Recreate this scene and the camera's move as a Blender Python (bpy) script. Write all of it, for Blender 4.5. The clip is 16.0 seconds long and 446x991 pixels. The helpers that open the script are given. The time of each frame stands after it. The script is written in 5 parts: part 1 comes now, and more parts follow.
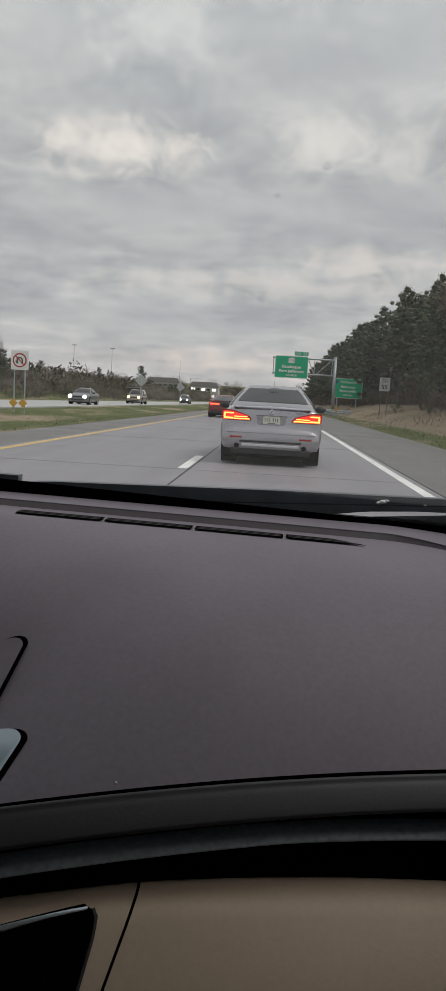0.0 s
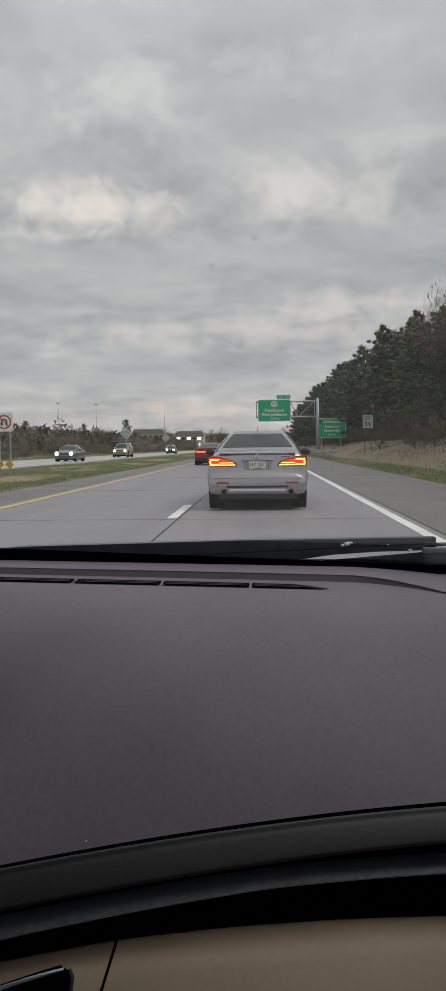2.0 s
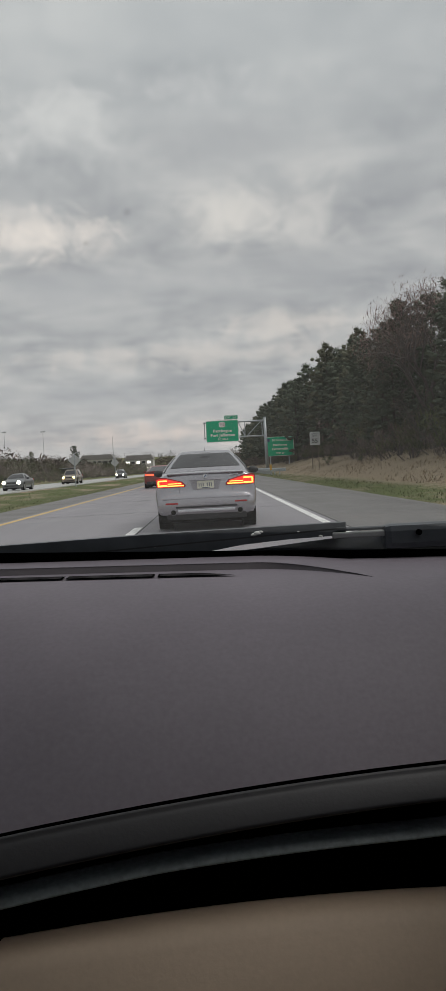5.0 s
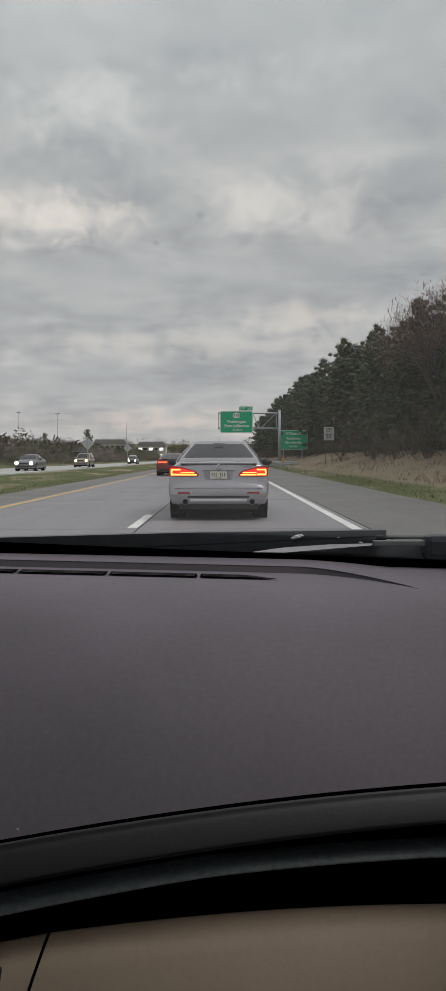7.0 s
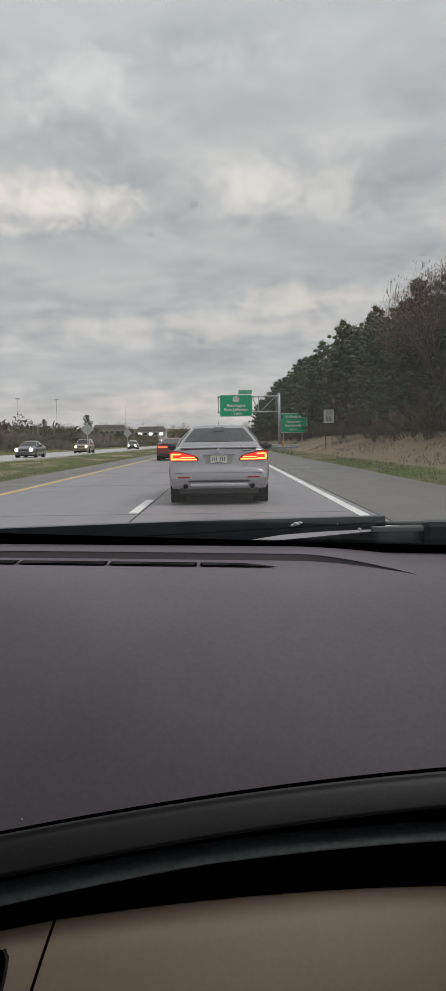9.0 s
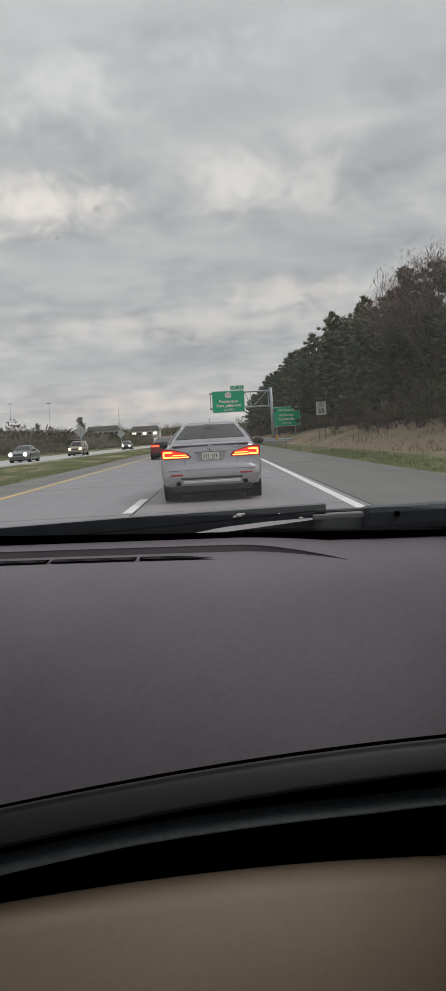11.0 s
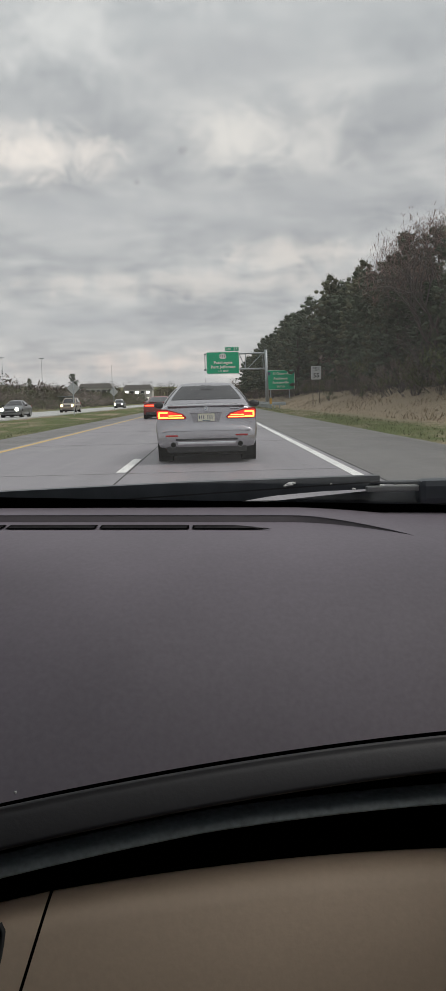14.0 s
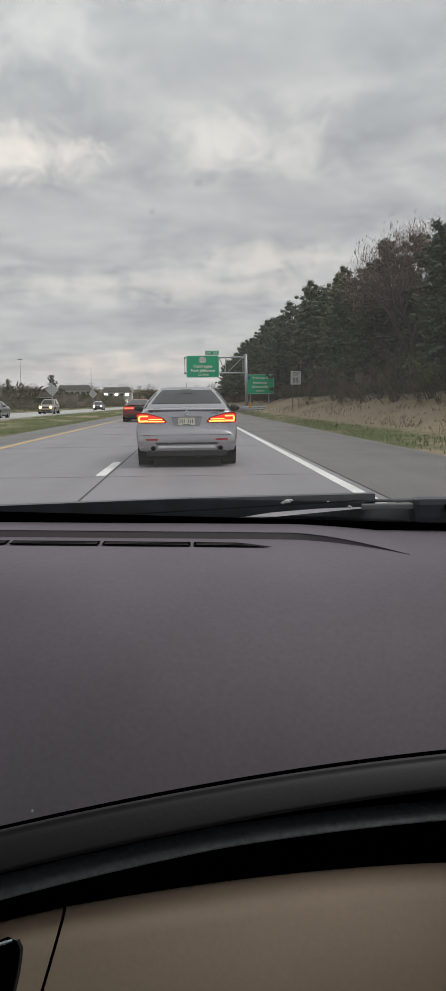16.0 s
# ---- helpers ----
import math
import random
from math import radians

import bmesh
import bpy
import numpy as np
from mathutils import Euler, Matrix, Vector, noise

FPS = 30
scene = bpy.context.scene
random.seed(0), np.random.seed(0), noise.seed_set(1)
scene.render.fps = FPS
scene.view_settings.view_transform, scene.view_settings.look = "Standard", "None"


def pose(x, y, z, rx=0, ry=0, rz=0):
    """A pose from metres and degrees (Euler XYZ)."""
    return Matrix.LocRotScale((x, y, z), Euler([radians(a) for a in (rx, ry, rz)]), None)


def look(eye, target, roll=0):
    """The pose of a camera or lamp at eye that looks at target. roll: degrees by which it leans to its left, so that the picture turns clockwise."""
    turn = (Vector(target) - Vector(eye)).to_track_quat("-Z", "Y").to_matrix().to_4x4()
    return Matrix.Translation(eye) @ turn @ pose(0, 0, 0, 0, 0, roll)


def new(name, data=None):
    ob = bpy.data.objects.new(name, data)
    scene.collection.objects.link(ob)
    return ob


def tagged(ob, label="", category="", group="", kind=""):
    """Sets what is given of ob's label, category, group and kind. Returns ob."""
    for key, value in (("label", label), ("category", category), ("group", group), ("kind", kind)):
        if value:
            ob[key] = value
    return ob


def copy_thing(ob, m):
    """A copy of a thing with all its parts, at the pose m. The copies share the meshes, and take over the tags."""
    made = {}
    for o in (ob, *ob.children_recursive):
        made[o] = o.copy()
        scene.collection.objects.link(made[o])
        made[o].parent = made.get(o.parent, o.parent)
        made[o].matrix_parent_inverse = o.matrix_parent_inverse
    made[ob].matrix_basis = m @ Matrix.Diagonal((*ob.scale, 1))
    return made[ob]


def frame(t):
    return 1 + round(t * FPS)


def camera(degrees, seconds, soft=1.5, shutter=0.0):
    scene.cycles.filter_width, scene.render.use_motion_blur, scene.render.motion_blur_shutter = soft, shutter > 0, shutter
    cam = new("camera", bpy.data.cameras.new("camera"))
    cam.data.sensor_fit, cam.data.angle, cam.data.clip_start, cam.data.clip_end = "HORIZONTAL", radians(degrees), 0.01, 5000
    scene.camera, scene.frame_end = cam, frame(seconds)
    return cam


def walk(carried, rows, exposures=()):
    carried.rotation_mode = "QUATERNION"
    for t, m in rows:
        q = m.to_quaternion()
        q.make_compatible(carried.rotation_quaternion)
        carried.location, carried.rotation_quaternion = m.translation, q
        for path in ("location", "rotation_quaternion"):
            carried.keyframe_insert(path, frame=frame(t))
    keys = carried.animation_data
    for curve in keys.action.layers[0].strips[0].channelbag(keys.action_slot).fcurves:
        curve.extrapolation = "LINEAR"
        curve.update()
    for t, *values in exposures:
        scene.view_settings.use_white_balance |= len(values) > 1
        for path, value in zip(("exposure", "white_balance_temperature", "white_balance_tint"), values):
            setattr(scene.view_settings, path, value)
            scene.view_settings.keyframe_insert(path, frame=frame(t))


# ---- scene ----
cam = camera(31.0, 16.0)
PATH = [
    (0, (-0.038, 0.147, 1.148), (-0.155, 2.13, 0.912), 3.3),
    (0.5, (-0.028, 0.155, 1.147), (-0.14, 2.138, 0.914), 4.0),
    (1, (-0.008, 0.146, 1.144), (-0.134, 2.13, 0.931), 3.2),
    (1.5, (0.012, 0.13, 1.146), (-0.103, 2.12, 0.987), -0.3),
    (2, (-0.011, 0.127, 1.157), (-0.109, 2.121, 1.037), -0.6),
    (2.5, (-0.001, 0.133, 1.151), (-0.077, 2.13, 1.061), -2.2),
    (3, (0.008, 0.11, 1.155), (-0.062, 2.108, 1.094), -1.9),
    (3.5, (0.025, 0.113, 1.141), (0.015, 2.113, 1.099), -2.4),
    (4, (0.037, 0.125, 1.124), (0.05, 2.125, 1.074), -3.4),
    (6.5, (0.014, 0.14, 1.129), (0.038, 2.138, 1.039), -1.1),
    (7, (0.001, 0.137, 1.136), (-0.002, 2.135, 1.043), -0.1),
    (7.5, (-0.013, 0.141, 1.143), (-0.025, 2.139, 1.046), 0.3),
    (8, (-0.007, 0.139, 1.143), (-0.024, 2.135, 1.025), 0.2),
    (8.5, (-0.006, 0.138, 1.142), (-0.018, 2.134, 1.013), -0.2),
    (11, (0.06, 0.119, 1.137), (0.063, 2.114, 0.995), -3.3),
    (11.5, (0.045, 0.136, 1.137), (0.048, 2.13, 0.979), -3.4),
    (12, (0.024, 0.134, 1.141), (0.024, 2.126, 0.958), -3.5),
    (12.5, (0.014, 0.141, 1.137), (0.018, 2.131, 0.941), -2.9),
    (13, (0.004, 0.144, 1.139), (0.013, 2.134, 0.933), -2.3),
    (13.5, (-0.002, 0.157, 1.139), (0.016, 2.145, 0.914), -1.4),
    (14, (-0.001, 0.153, 1.142), (0.022, 2.139, 0.905), -1.4),
    (14.5, (-0.004, 0.151, 1.141), (0.024, 2.137, 0.903), -1.2),
    (15, (-0.004, 0.149, 1.141), (0.031, 2.135, 0.907), -1.0),
    (15.5, (0.001, 0.139, 1.143), (0.06, 2.125, 0.914), -1.4),
    (16, (-0.022, 0.142, 1.157), (0.055, 2.127, 0.928), -0.6),
]
walk(cam, [(t, look(eye, target, roll)) for t, eye, target, roll in PATH],
     exposures=((0, 0.16), (3.5, 0.05), (7, 0.04), (8.5, 0.18), (11, 0.16), (12.5, 0.13), (14, 0.23), (16, 0.26)))

# ---- light ----
world = bpy.data.worlds.new("world")
scene.world = world
world.use_nodes = True


class Nodes:
    """A small hand for node trees."""

    def __init__(self, tree):
        self.tree = tree
        tree.nodes.clear()

    def add(self, kind, **values):
        n = self.tree.nodes.new(kind)
        ins = values.pop("ins", {})
        for k, v in values.items():
            setattr(n, k, v)
        for k, v in ins.items():
            if hasattr(v, "is_output"):
                self.tree.links.new(v, n.inputs[k])
            else:
                n.inputs[k].default_value = v
        return n

    def math(self, op, a, b=0.0, clamp=False):
        return self.add("ShaderNodeMath", operation=op, use_clamp=clamp, ins={0: a, 1: b}).outputs[0]

    def mix(self, fac, a, b, blend="MIX"):
        n = self.add("ShaderNodeMix", data_type="RGBA", blend_type=blend)
        for i, v in ((0, fac), (6, a), (7, b)):
            if hasattr(v, "is_output"):
                self.tree.links.new(v, n.inputs[i])
            else:
                n.inputs[i].default_value = v
        return n.outputs[2]

    def noise(self, vec, scale, detail=4.0, rough=0.55, dist=0.0):
        ins = {"Scale": scale, "Detail": detail, "Roughness": rough, "Distortion": dist}
        if vec is not None:
            ins["Vector"] = vec
        return self.add("ShaderNodeTexNoise", ins=ins).outputs["Fac"]

    def ramp(self, fac, *stops):
        n = self.add("ShaderNodeValToRGB", ins={0: fac})
        e = n.color_ramp.elements
        while len(e) < len(stops):
            e.new(0.5)
        for el, (p, c) in zip(e, stops):
            el.position = p
            el.color = (c, c, c, 1) if isinstance(c, (int, float)) else (*c, 1)
        return n.outputs[0]

    def rng(self, v, a, b, c=0.0, d=1.0, smooth=True):
        n = self.add("ShaderNodeMapRange", clamp=True, interpolation_type="SMOOTHSTEP" if smooth else "LINEAR",
                     ins={"Value": v, "From Min": a, "From Max": b, "To Min": c, "To Max": d})
        return n.outputs[0]


def build_sky():
    n = Nodes(world.node_tree)
    co = n.add("ShaderNodeTexCoord").outputs["Generated"]
    sep = n.add("ShaderNodeSeparateXYZ", ins={0: co})
    x, y, z = sep.outputs
    zc = n.math("MAXIMUM", z, 0.0)
    den = n.math("ADD", zc, 0.16)
    plane = n.add("ShaderNodeCombineXYZ", ins={0: n.math("DIVIDE", x, den), 1: n.math("DIVIDE", y, den), 2: 0.0}).outputs[0]
    big = n.noise(plane, 1.5, 4.0, 0.55, 0.4)
    mid = n.noise(plane, 3.8, 6.0, 0.56, 0.5)
    fine = n.noise(plane, 13.0, 6.0, 0.60, 0.4)
    puff = n.noise(co, 24.0, 6.0, 0.62, 0.6)
    # layered stratus: darker undersides, lighter gaps
    cover = n.math("ADD", n.math("MULTIPLY", big, 0.47), n.math("ADD", n.math("MULTIPLY", mid, 0.33), n.math("ADD", n.math("MULTIPLY", fine, 0.09), n.math("MULTIPLY", puff, 0.11))))
    base = n.ramp(cover, (0.38, (0.325, 0.336, 0.350)), (0.49, (0.425, 0.433, 0.438)), (0.58, (0.530, 0.530, 0.522)), (0.70, (0.67, 0.655, 0.635)))
    # warm light under the clouds close to the horizon
    low = n.rng(z, 0.0, 0.13, 1.0, 0.0)
    band = n.mix(n.math("MULTIPLY", low, 0.45), base, (0.52, 0.497, 0.485, 1))
    high = n.rng(z, 0.25, 0.55, 0.0, 1.0)
    band = n.mix(n.math("MULTIPLY", high, 0.42), band, (0.60, 0.642, 0.648, 1))
    # thin places in the cloud where the light comes through
    def gap(cx, cz, rx, rz, colour, amount, col):
        dx = n.math("DIVIDE", n.math("SUBTRACT", n.math("DIVIDE", x, n.math("MAXIMUM", y, 0.05)), cx), rx)
        dz = n.math("DIVIDE", n.math("SUBTRACT", n.math("DIVIDE", z, n.math("MAXIMUM", y, 0.05)), cz), rz)
        r = n.math("ADD", n.math("MULTIPLY", dx, dx), n.math("MULTIPLY", dz, dz))
        g = n.math("EXPONENT", n.math("MULTIPLY", r, -0.7))
        wob = n.math("ADD", n.math("MULTIPLY", n.math("SUBTRACT", puff, 0.5), 3.0), n.math("MULTIPLY", n.math("SUBTRACT", mid, 0.5), 1.5))
        m = n.math("MULTIPLY", n.rng(n.math("ADD", g, wob), 0.05, 1.6, 0.0, amount), n.rng(g, 0.02, 0.55))
        front = n.math("GREATER_THAN", y, 0.05)
        return n.mix(n.math("MULTIPLY", m, front), col, colour)
    for args in GAPS:
        band = gap(*args, band)
    below = n.math("LESS_THAN", z, -0.02)
    band = n.mix(below, band, (0.10, 0.10, 0.095, 1))
    sky = n.add("ShaderNodeTexSky", sky_type="NISHITA", sun_disc=False, sun_elevation=radians(57), sun_rotation=radians(98),
                air_density=1.0, dust_density=3.0)
    clear = n.add("ShaderNodeBackground", ins={"Color": sky.outputs[0], "Strength": 0.05}).outputs[0]
    cloud = n.add("ShaderNodeBackground", ins={"Color": band, "Strength": 1.0}).outputs[0]
    both = n.add("ShaderNodeMixShader", ins={0: 0.96, 1: clear, 2: cloud}).outputs[0]
    n.add("ShaderNodeOutputWorld", ins={0: both})


# where the cloud is thin: across, up, widths, colour, amount
GAPS = [
    (-0.210, 0.297, 0.105, 0.034, (0.80, 0.74, 0.68, 1), 0.85),
    (0.035, 0.305, 0.055, 0.036, (0.72, 0.69, 0.645, 1), 0.7),
    (0.130, 0.320, 0.06, 0.05, (0.66, 0.64, 0.61, 1), 0.55),
    (-0.03, 0.140, 0.20, 0.016, (0.64, 0.60, 0.56, 1), 0.6),
    (0.10, 0.175, 0.10, 0.016, (0.68, 0.63, 0.58, 1), 0.6),
    (-0.16, 0.42, 0.08, 0.05, (0.70, 0.70, 0.68, 1), 0.6),
    (0.00, 0.47, 0.08, 0.03, (0.66, 0.66, 0.65, 1), 0.5),
    (-0.06, 0.045, 0.16, 0.014, (0.70, 0.60, 0.54, 1), 0.6),
    (0.02, 0.40, 0.10, 0.035, (0.34, 0.35, 0.37, 1), 0.5),
    (-0.12, 0.225, 0.16, 0.030, (0.36, 0.375, 0.395, 1), 0.55),
    (-0.14, 0.095, 0.16, 0.018, (0.36, 0.375, 0.395, 1), 0.6),
    (0.14, 0.235, 0.10, 0.025, (0.37, 0.38, 0.395, 1), 0.5),
]
build_sky()

sun = new("sun", bpy.data.lights.new("sun", "SUN"))
sun.data.energy, sun.data.angle, sun.data.color = 1.35, radians(34), (1.0, 0.965, 0.92)
sun.matrix_world = look((36, -5, 54), (0, 0, 0))


# ---- materials ----
def material(name, colour, rough=0.6, metal=0.0, grain=None, stain=None, bump=0.0, bump_scale=200.0, coat=0.0, spec=0.5, islands=0.0, objects=0.0):
    """grain and stain: (scale, how much the colour swings)."""
    m = bpy.data.materials.new(name)
    m.use_nodes = True
    n = Nodes(m.node_tree)
    co = n.add("ShaderNodeTexCoord").outputs["Object"]
    col = (*colour, 1)
    for what, detail in ((grain, 5.0), (stain, 3.0)):
        if what:
            f = n.noise(co, what[0], detail)
            sw = what[1]
            v = n.rng(f, 0.25, 0.75, 1 - sw, 1 + sw, smooth=False)
            vv = n.add("ShaderNodeCombineXYZ", ins={0: v, 1: v, 2: v}).outputs[0]
            col = n.mix(1.0, col, vv, "MULTIPLY")
    for k, kind, out in ((islands, "ShaderNodeNewGeometry", "Random Per Island"), (objects, "ShaderNodeObjectInfo", "Random")):
        if not k:
            continue
        src = n.add(kind).outputs[out]
        v = n.rng(src, 0, 1, 1 - k, 1 + k, smooth=False)
        vv = n.add("ShaderNodeCombineXYZ", ins={0: v, 1: v, 2: v}).outputs[0]
        col = n.mix(1.0, col, vv, "MULTIPLY")
    b = n.add("ShaderNodeBsdfPrincipled", ins={"Base Color": col, "Roughness": rough, "Metallic": metal,
                                                "Coat Weight": coat, "Coat Roughness": 0.05, "Specular IOR Level": spec})
    if bump:
        h = n.noise(co, bump_scale, 4.0)
        bn = n.add("ShaderNodeBump", ins={"Strength": bump, "Distance": 0.002, "Height": h})
        n.tree.links.new(bn.outputs[0], b.inputs["Normal"])
    n.add("ShaderNodeOutputMaterial", ins={0: b.outputs[0]})
    return m


def lamp_material(name, colour, glow, strength):
    m = bpy.data.materials.new(name)
    m.use_nodes = True
    n = Nodes(m.node_tree)
    b = n.add("ShaderNodeBsdfPrincipled", ins={"Base Color": (*colour, 1), "Roughness": 0.15, "Emission Color": (*glow, 1), "Emission Strength": strength})
    n.add("ShaderNodeOutputMaterial", ins={0: b.outputs[0]})
    return m


def thin_glass(name, tint=(0.98, 0.985, 0.985), blend=0.12, veil=0.035):
    m = bpy.data.materials.new(name)
    m.use_nodes = True
    n = Nodes(m.node_tree)
    t = n.add("ShaderNodeBsdfTransparent", ins={0: (*tint, 1)}).outputs[0]
    g = n.add("ShaderNodeBsdfGlossy", ins={0: (1, 1, 1, 1), "Roughness": 0.02}).outputs[0]
    f = n.add("ShaderNodeLayerWeight", ins={0: blend}).outputs["Fresnel"]
    mx = n.add("ShaderNodeMixShader", ins={0: n.math("MULTIPLY", f, 0.5), 1: t, 2: g}).outputs[0]
    # translucent film: a painted haze that lifts the darks seen through the glass
    film = n.add("ShaderNodeBsdfTranslucent", ins={0: (0.8, 0.78, 0.76, 1)}).outputs[0]
    co = n.add("ShaderNodeTexCoord").outputs["Object"]
    amount = n.rng(n.noise(co, 7.0, 4.0), 0.3, 0.7, veil * 0.8, veil * 1.2)
    mx = n.add("ShaderNodeMixShader", ins={0: amount, 1: mx, 2: film}).outputs[0]
    n.add("ShaderNodeOutputMaterial", ins={0: mx})
    return m



def smear_material(name):
    m = bpy.data.materials.new(name)
    m.use_nodes = True
    n = Nodes(m.node_tree)
    t = n.add("ShaderNodeBsdfTransparent", ins={0: (1, 1, 1, 1)}).outputs[0]
    d = n.add("ShaderNodeBsdfDiffuse", ins={0: (0.05, 0.05, 0.05, 1)}).outputs[0]
    mx = n.add("ShaderNodeMixShader", ins={0: 0.045, 1: t, 2: d}).outputs[0]
    n.add("ShaderNodeOutputMaterial", ins={0: mx})
    return m


def band_material(name, z0, z1, tint):
    """A tint in the glass that grows stronger with height."""
    m = bpy.data.materials.new(name)
    m.use_nodes = True
    n = Nodes(m.node_tree)
    z = n.add("ShaderNodeSeparateXYZ", ins={0: n.add("ShaderNodeTexCoord").outputs["Object"]}).outputs[2]
    col = n.mix(n.rng(z, z0, z1), (1, 1, 1, 1), (*tint, 1))
    n.add("ShaderNodeOutputMaterial", ins={0: n.add("ShaderNodeBsdfTransparent", ins={0: col}).outputs[0]})
    return m


M = {}
M["shade_band"] = band_material("teal_glass_tint", 1.430, 1.451, (0.20, 0.46, 0.55))
M["dash"] = material("dash_vinyl", (0.149, 0.129, 0.153), 0.60, grain=(260, 0.10), stain=(7, 0.12), bump=0.03, bump_scale=420, spec=0.5)
# Dash vinyl darkened: the lip's turned-away shade is put into the colour.
M["shaded_lip"] = material("shaded_lip_vinyl", (0.036, 0.035, 0.039), 0.5, grain=(240, 0.06), bump=0.06, bump_scale=420)
M["black_plastic"] = material("black_plastic", (0.012, 0.012, 0.013), 0.5, grain=(90, 0.2), bump=0.1)
# Dash vinyl, darker: shade on the step's upright face painted in.
M["shaded_step"] = material("shaded_step_vinyl", (0.10, 0.089, 0.099), 0.6, grain=(240, 0.06))
M["louvre"] = material("matt_black_louvre", (0.052, 0.048, 0.052), 0.9, grain=(90, 0.1), spec=0.1)
# Near-black without gloss: paints the shade in gaps and openings, also black trim.
M["black_void"] = material("shade_and_trim_black", (0.002, 0.002, 0.002), 1.0, spec=0.0)
M["satin_trim"] = material("satin_trim", (0.33, 0.375, 0.39), 0.45, grain=(220, 0.3), bump=0.06, bump_scale=420)
M["beige"] = material("beige_vinyl", (0.50, 0.39, 0.293), 0.65, grain=(220, 0.05), stain=(6, 0.08), bump=0.06, bump_scale=380)
M["chrome"] = material("satin_chrome", (0.75, 0.76, 0.78), 0.25, 1.0)
M["screen"] = material("pale_blue_panel", (0.42, 0.52, 0.58), 0.3, grain=(40, 0.05))
M["rubber"] = material("black_rubber", (0.02, 0.021, 0.023), 0.6, grain=(50, 0.2), bump=0.1, bump_scale=150)
M["wiper"] = material("wiper_plastic", (0.055, 0.063, 0.072), 0.45, grain=(40, 0.25))
M["white_dirt"] = material("bird_dropping", (0.75, 0.76, 0.74), 0.8, grain=(300, 0.1))
M["smear"] = smear_material("windscreen_smear")
M["glass"] = thin_glass("windscreen_glass")
M["headliner"] = material("headliner_cloth", (0.35, 0.32, 0.29), 0.9, grain=(120, 0.1))
M["cabin"] = material("cabin_plastic", (0.055, 0.05, 0.048), 0.8, grain=(60, 0.1))
M["hood"] = material("silver_hood", (0.55, 0.56, 0.57), 0.35, 0.3, grain=(30, 0.05))


def road_material(name, colour, streak, crack, dark):
    """Old paving: wheel tracks along the road, patches, fine cracks, aggregate."""
    m = bpy.data.materials.new(name)
    m.use_nodes = True
    n = Nodes(m.node_tree)
    co = n.add("ShaderNodeTexCoord").outputs["Object"]
    along = n.add("ShaderNodeMapping", ins={0: co, "Scale": (1.1, 0.035, 1.0)}).outputs[0]
    s1 = n.noise(along, 1.4, 4.0, 0.6)
    s2 = n.noise(co, 0.35, 4.0, 0.6)
    s3 = n.noise(co, 60.0, 3.0, 0.7)
    v = n.math("ADD", n.rng(s1, 0.3, 0.7, 1 - streak, 1 + streak, False), n.rng(s2, 0.3, 0.7, -streak, streak, False))
    v = n.math("MULTIPLY", v, n.rng(s3, 0.2, 0.8, 0.86, 1.14, False))
    vor = n.add("ShaderNodeTexVoronoi", feature="DISTANCE_TO_EDGE", ins={"Vector": n.add("ShaderNodeMapping", ins={0: co, "Scale": (0.5, 0.12, 1)}).outputs[0], "Scale": 1.0})
    wob = n.math("ADD", vor.outputs["Distance"], n.math("MULTIPLY", n.math("SUBTRACT", s3, 0.5), 0.02))
    line = n.rng(wob, 0.0, 0.012, crack, 0.0)
    v = n.math("MULTIPLY", v, n.math("SUBTRACT", 1.0, line))
    vv = n.add("ShaderNodeCombineXYZ", ins={0: v, 1: v, 2: v}).outputs[0]
    col = n.mix(1.0, (*colour, 1), vv, "MULTIPLY")
    b = n.add("ShaderNodeBsdfPrincipled", ins={"Base Color": col, "Roughness": n.rng(s2, 0.3, 0.7, 0.42, 0.7, False), "Specular IOR Level": 0.45})
    bn = n.add("ShaderNodeBump", ins={"Strength": 0.35, "Distance": 0.01, "Height": s3})
    n.tree.links.new(bn.outputs[0], b.inputs["Normal"])
    n.add("ShaderNodeOutputMaterial", ins={0: b.outputs[0]})
    return m


M["concrete"] = road_material("old_concrete", (0.236, 0.224, 0.240), 0.12, 0.06, 0.0)
M["asphalt"] = road_material("worn_asphalt", (0.145, 0.138, 0.133), 0.12, 0.12, 0.0)
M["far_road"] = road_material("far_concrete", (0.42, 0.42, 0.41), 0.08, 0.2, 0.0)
M["patch"] = material("tar_patch", (0.09, 0.09, 0.09), 0.75, grain=(25, 0.25), stain=(2.0, 0.2))
M["tar"] = material("tar_joint", (0.03, 0.03, 0.03), 0.7, grain=(12, 0.3))
M["white_line"] = material("worn_white_paint", (0.74, 0.74, 0.72), 0.6, grain=(14, 0.22), stain=(1.2, 0.14))
M["yellow_line"] = material("worn_yellow_paint", (0.62, 0.42, 0.13), 0.6, grain=(14, 0.2), stain=(1.2, 0.15))


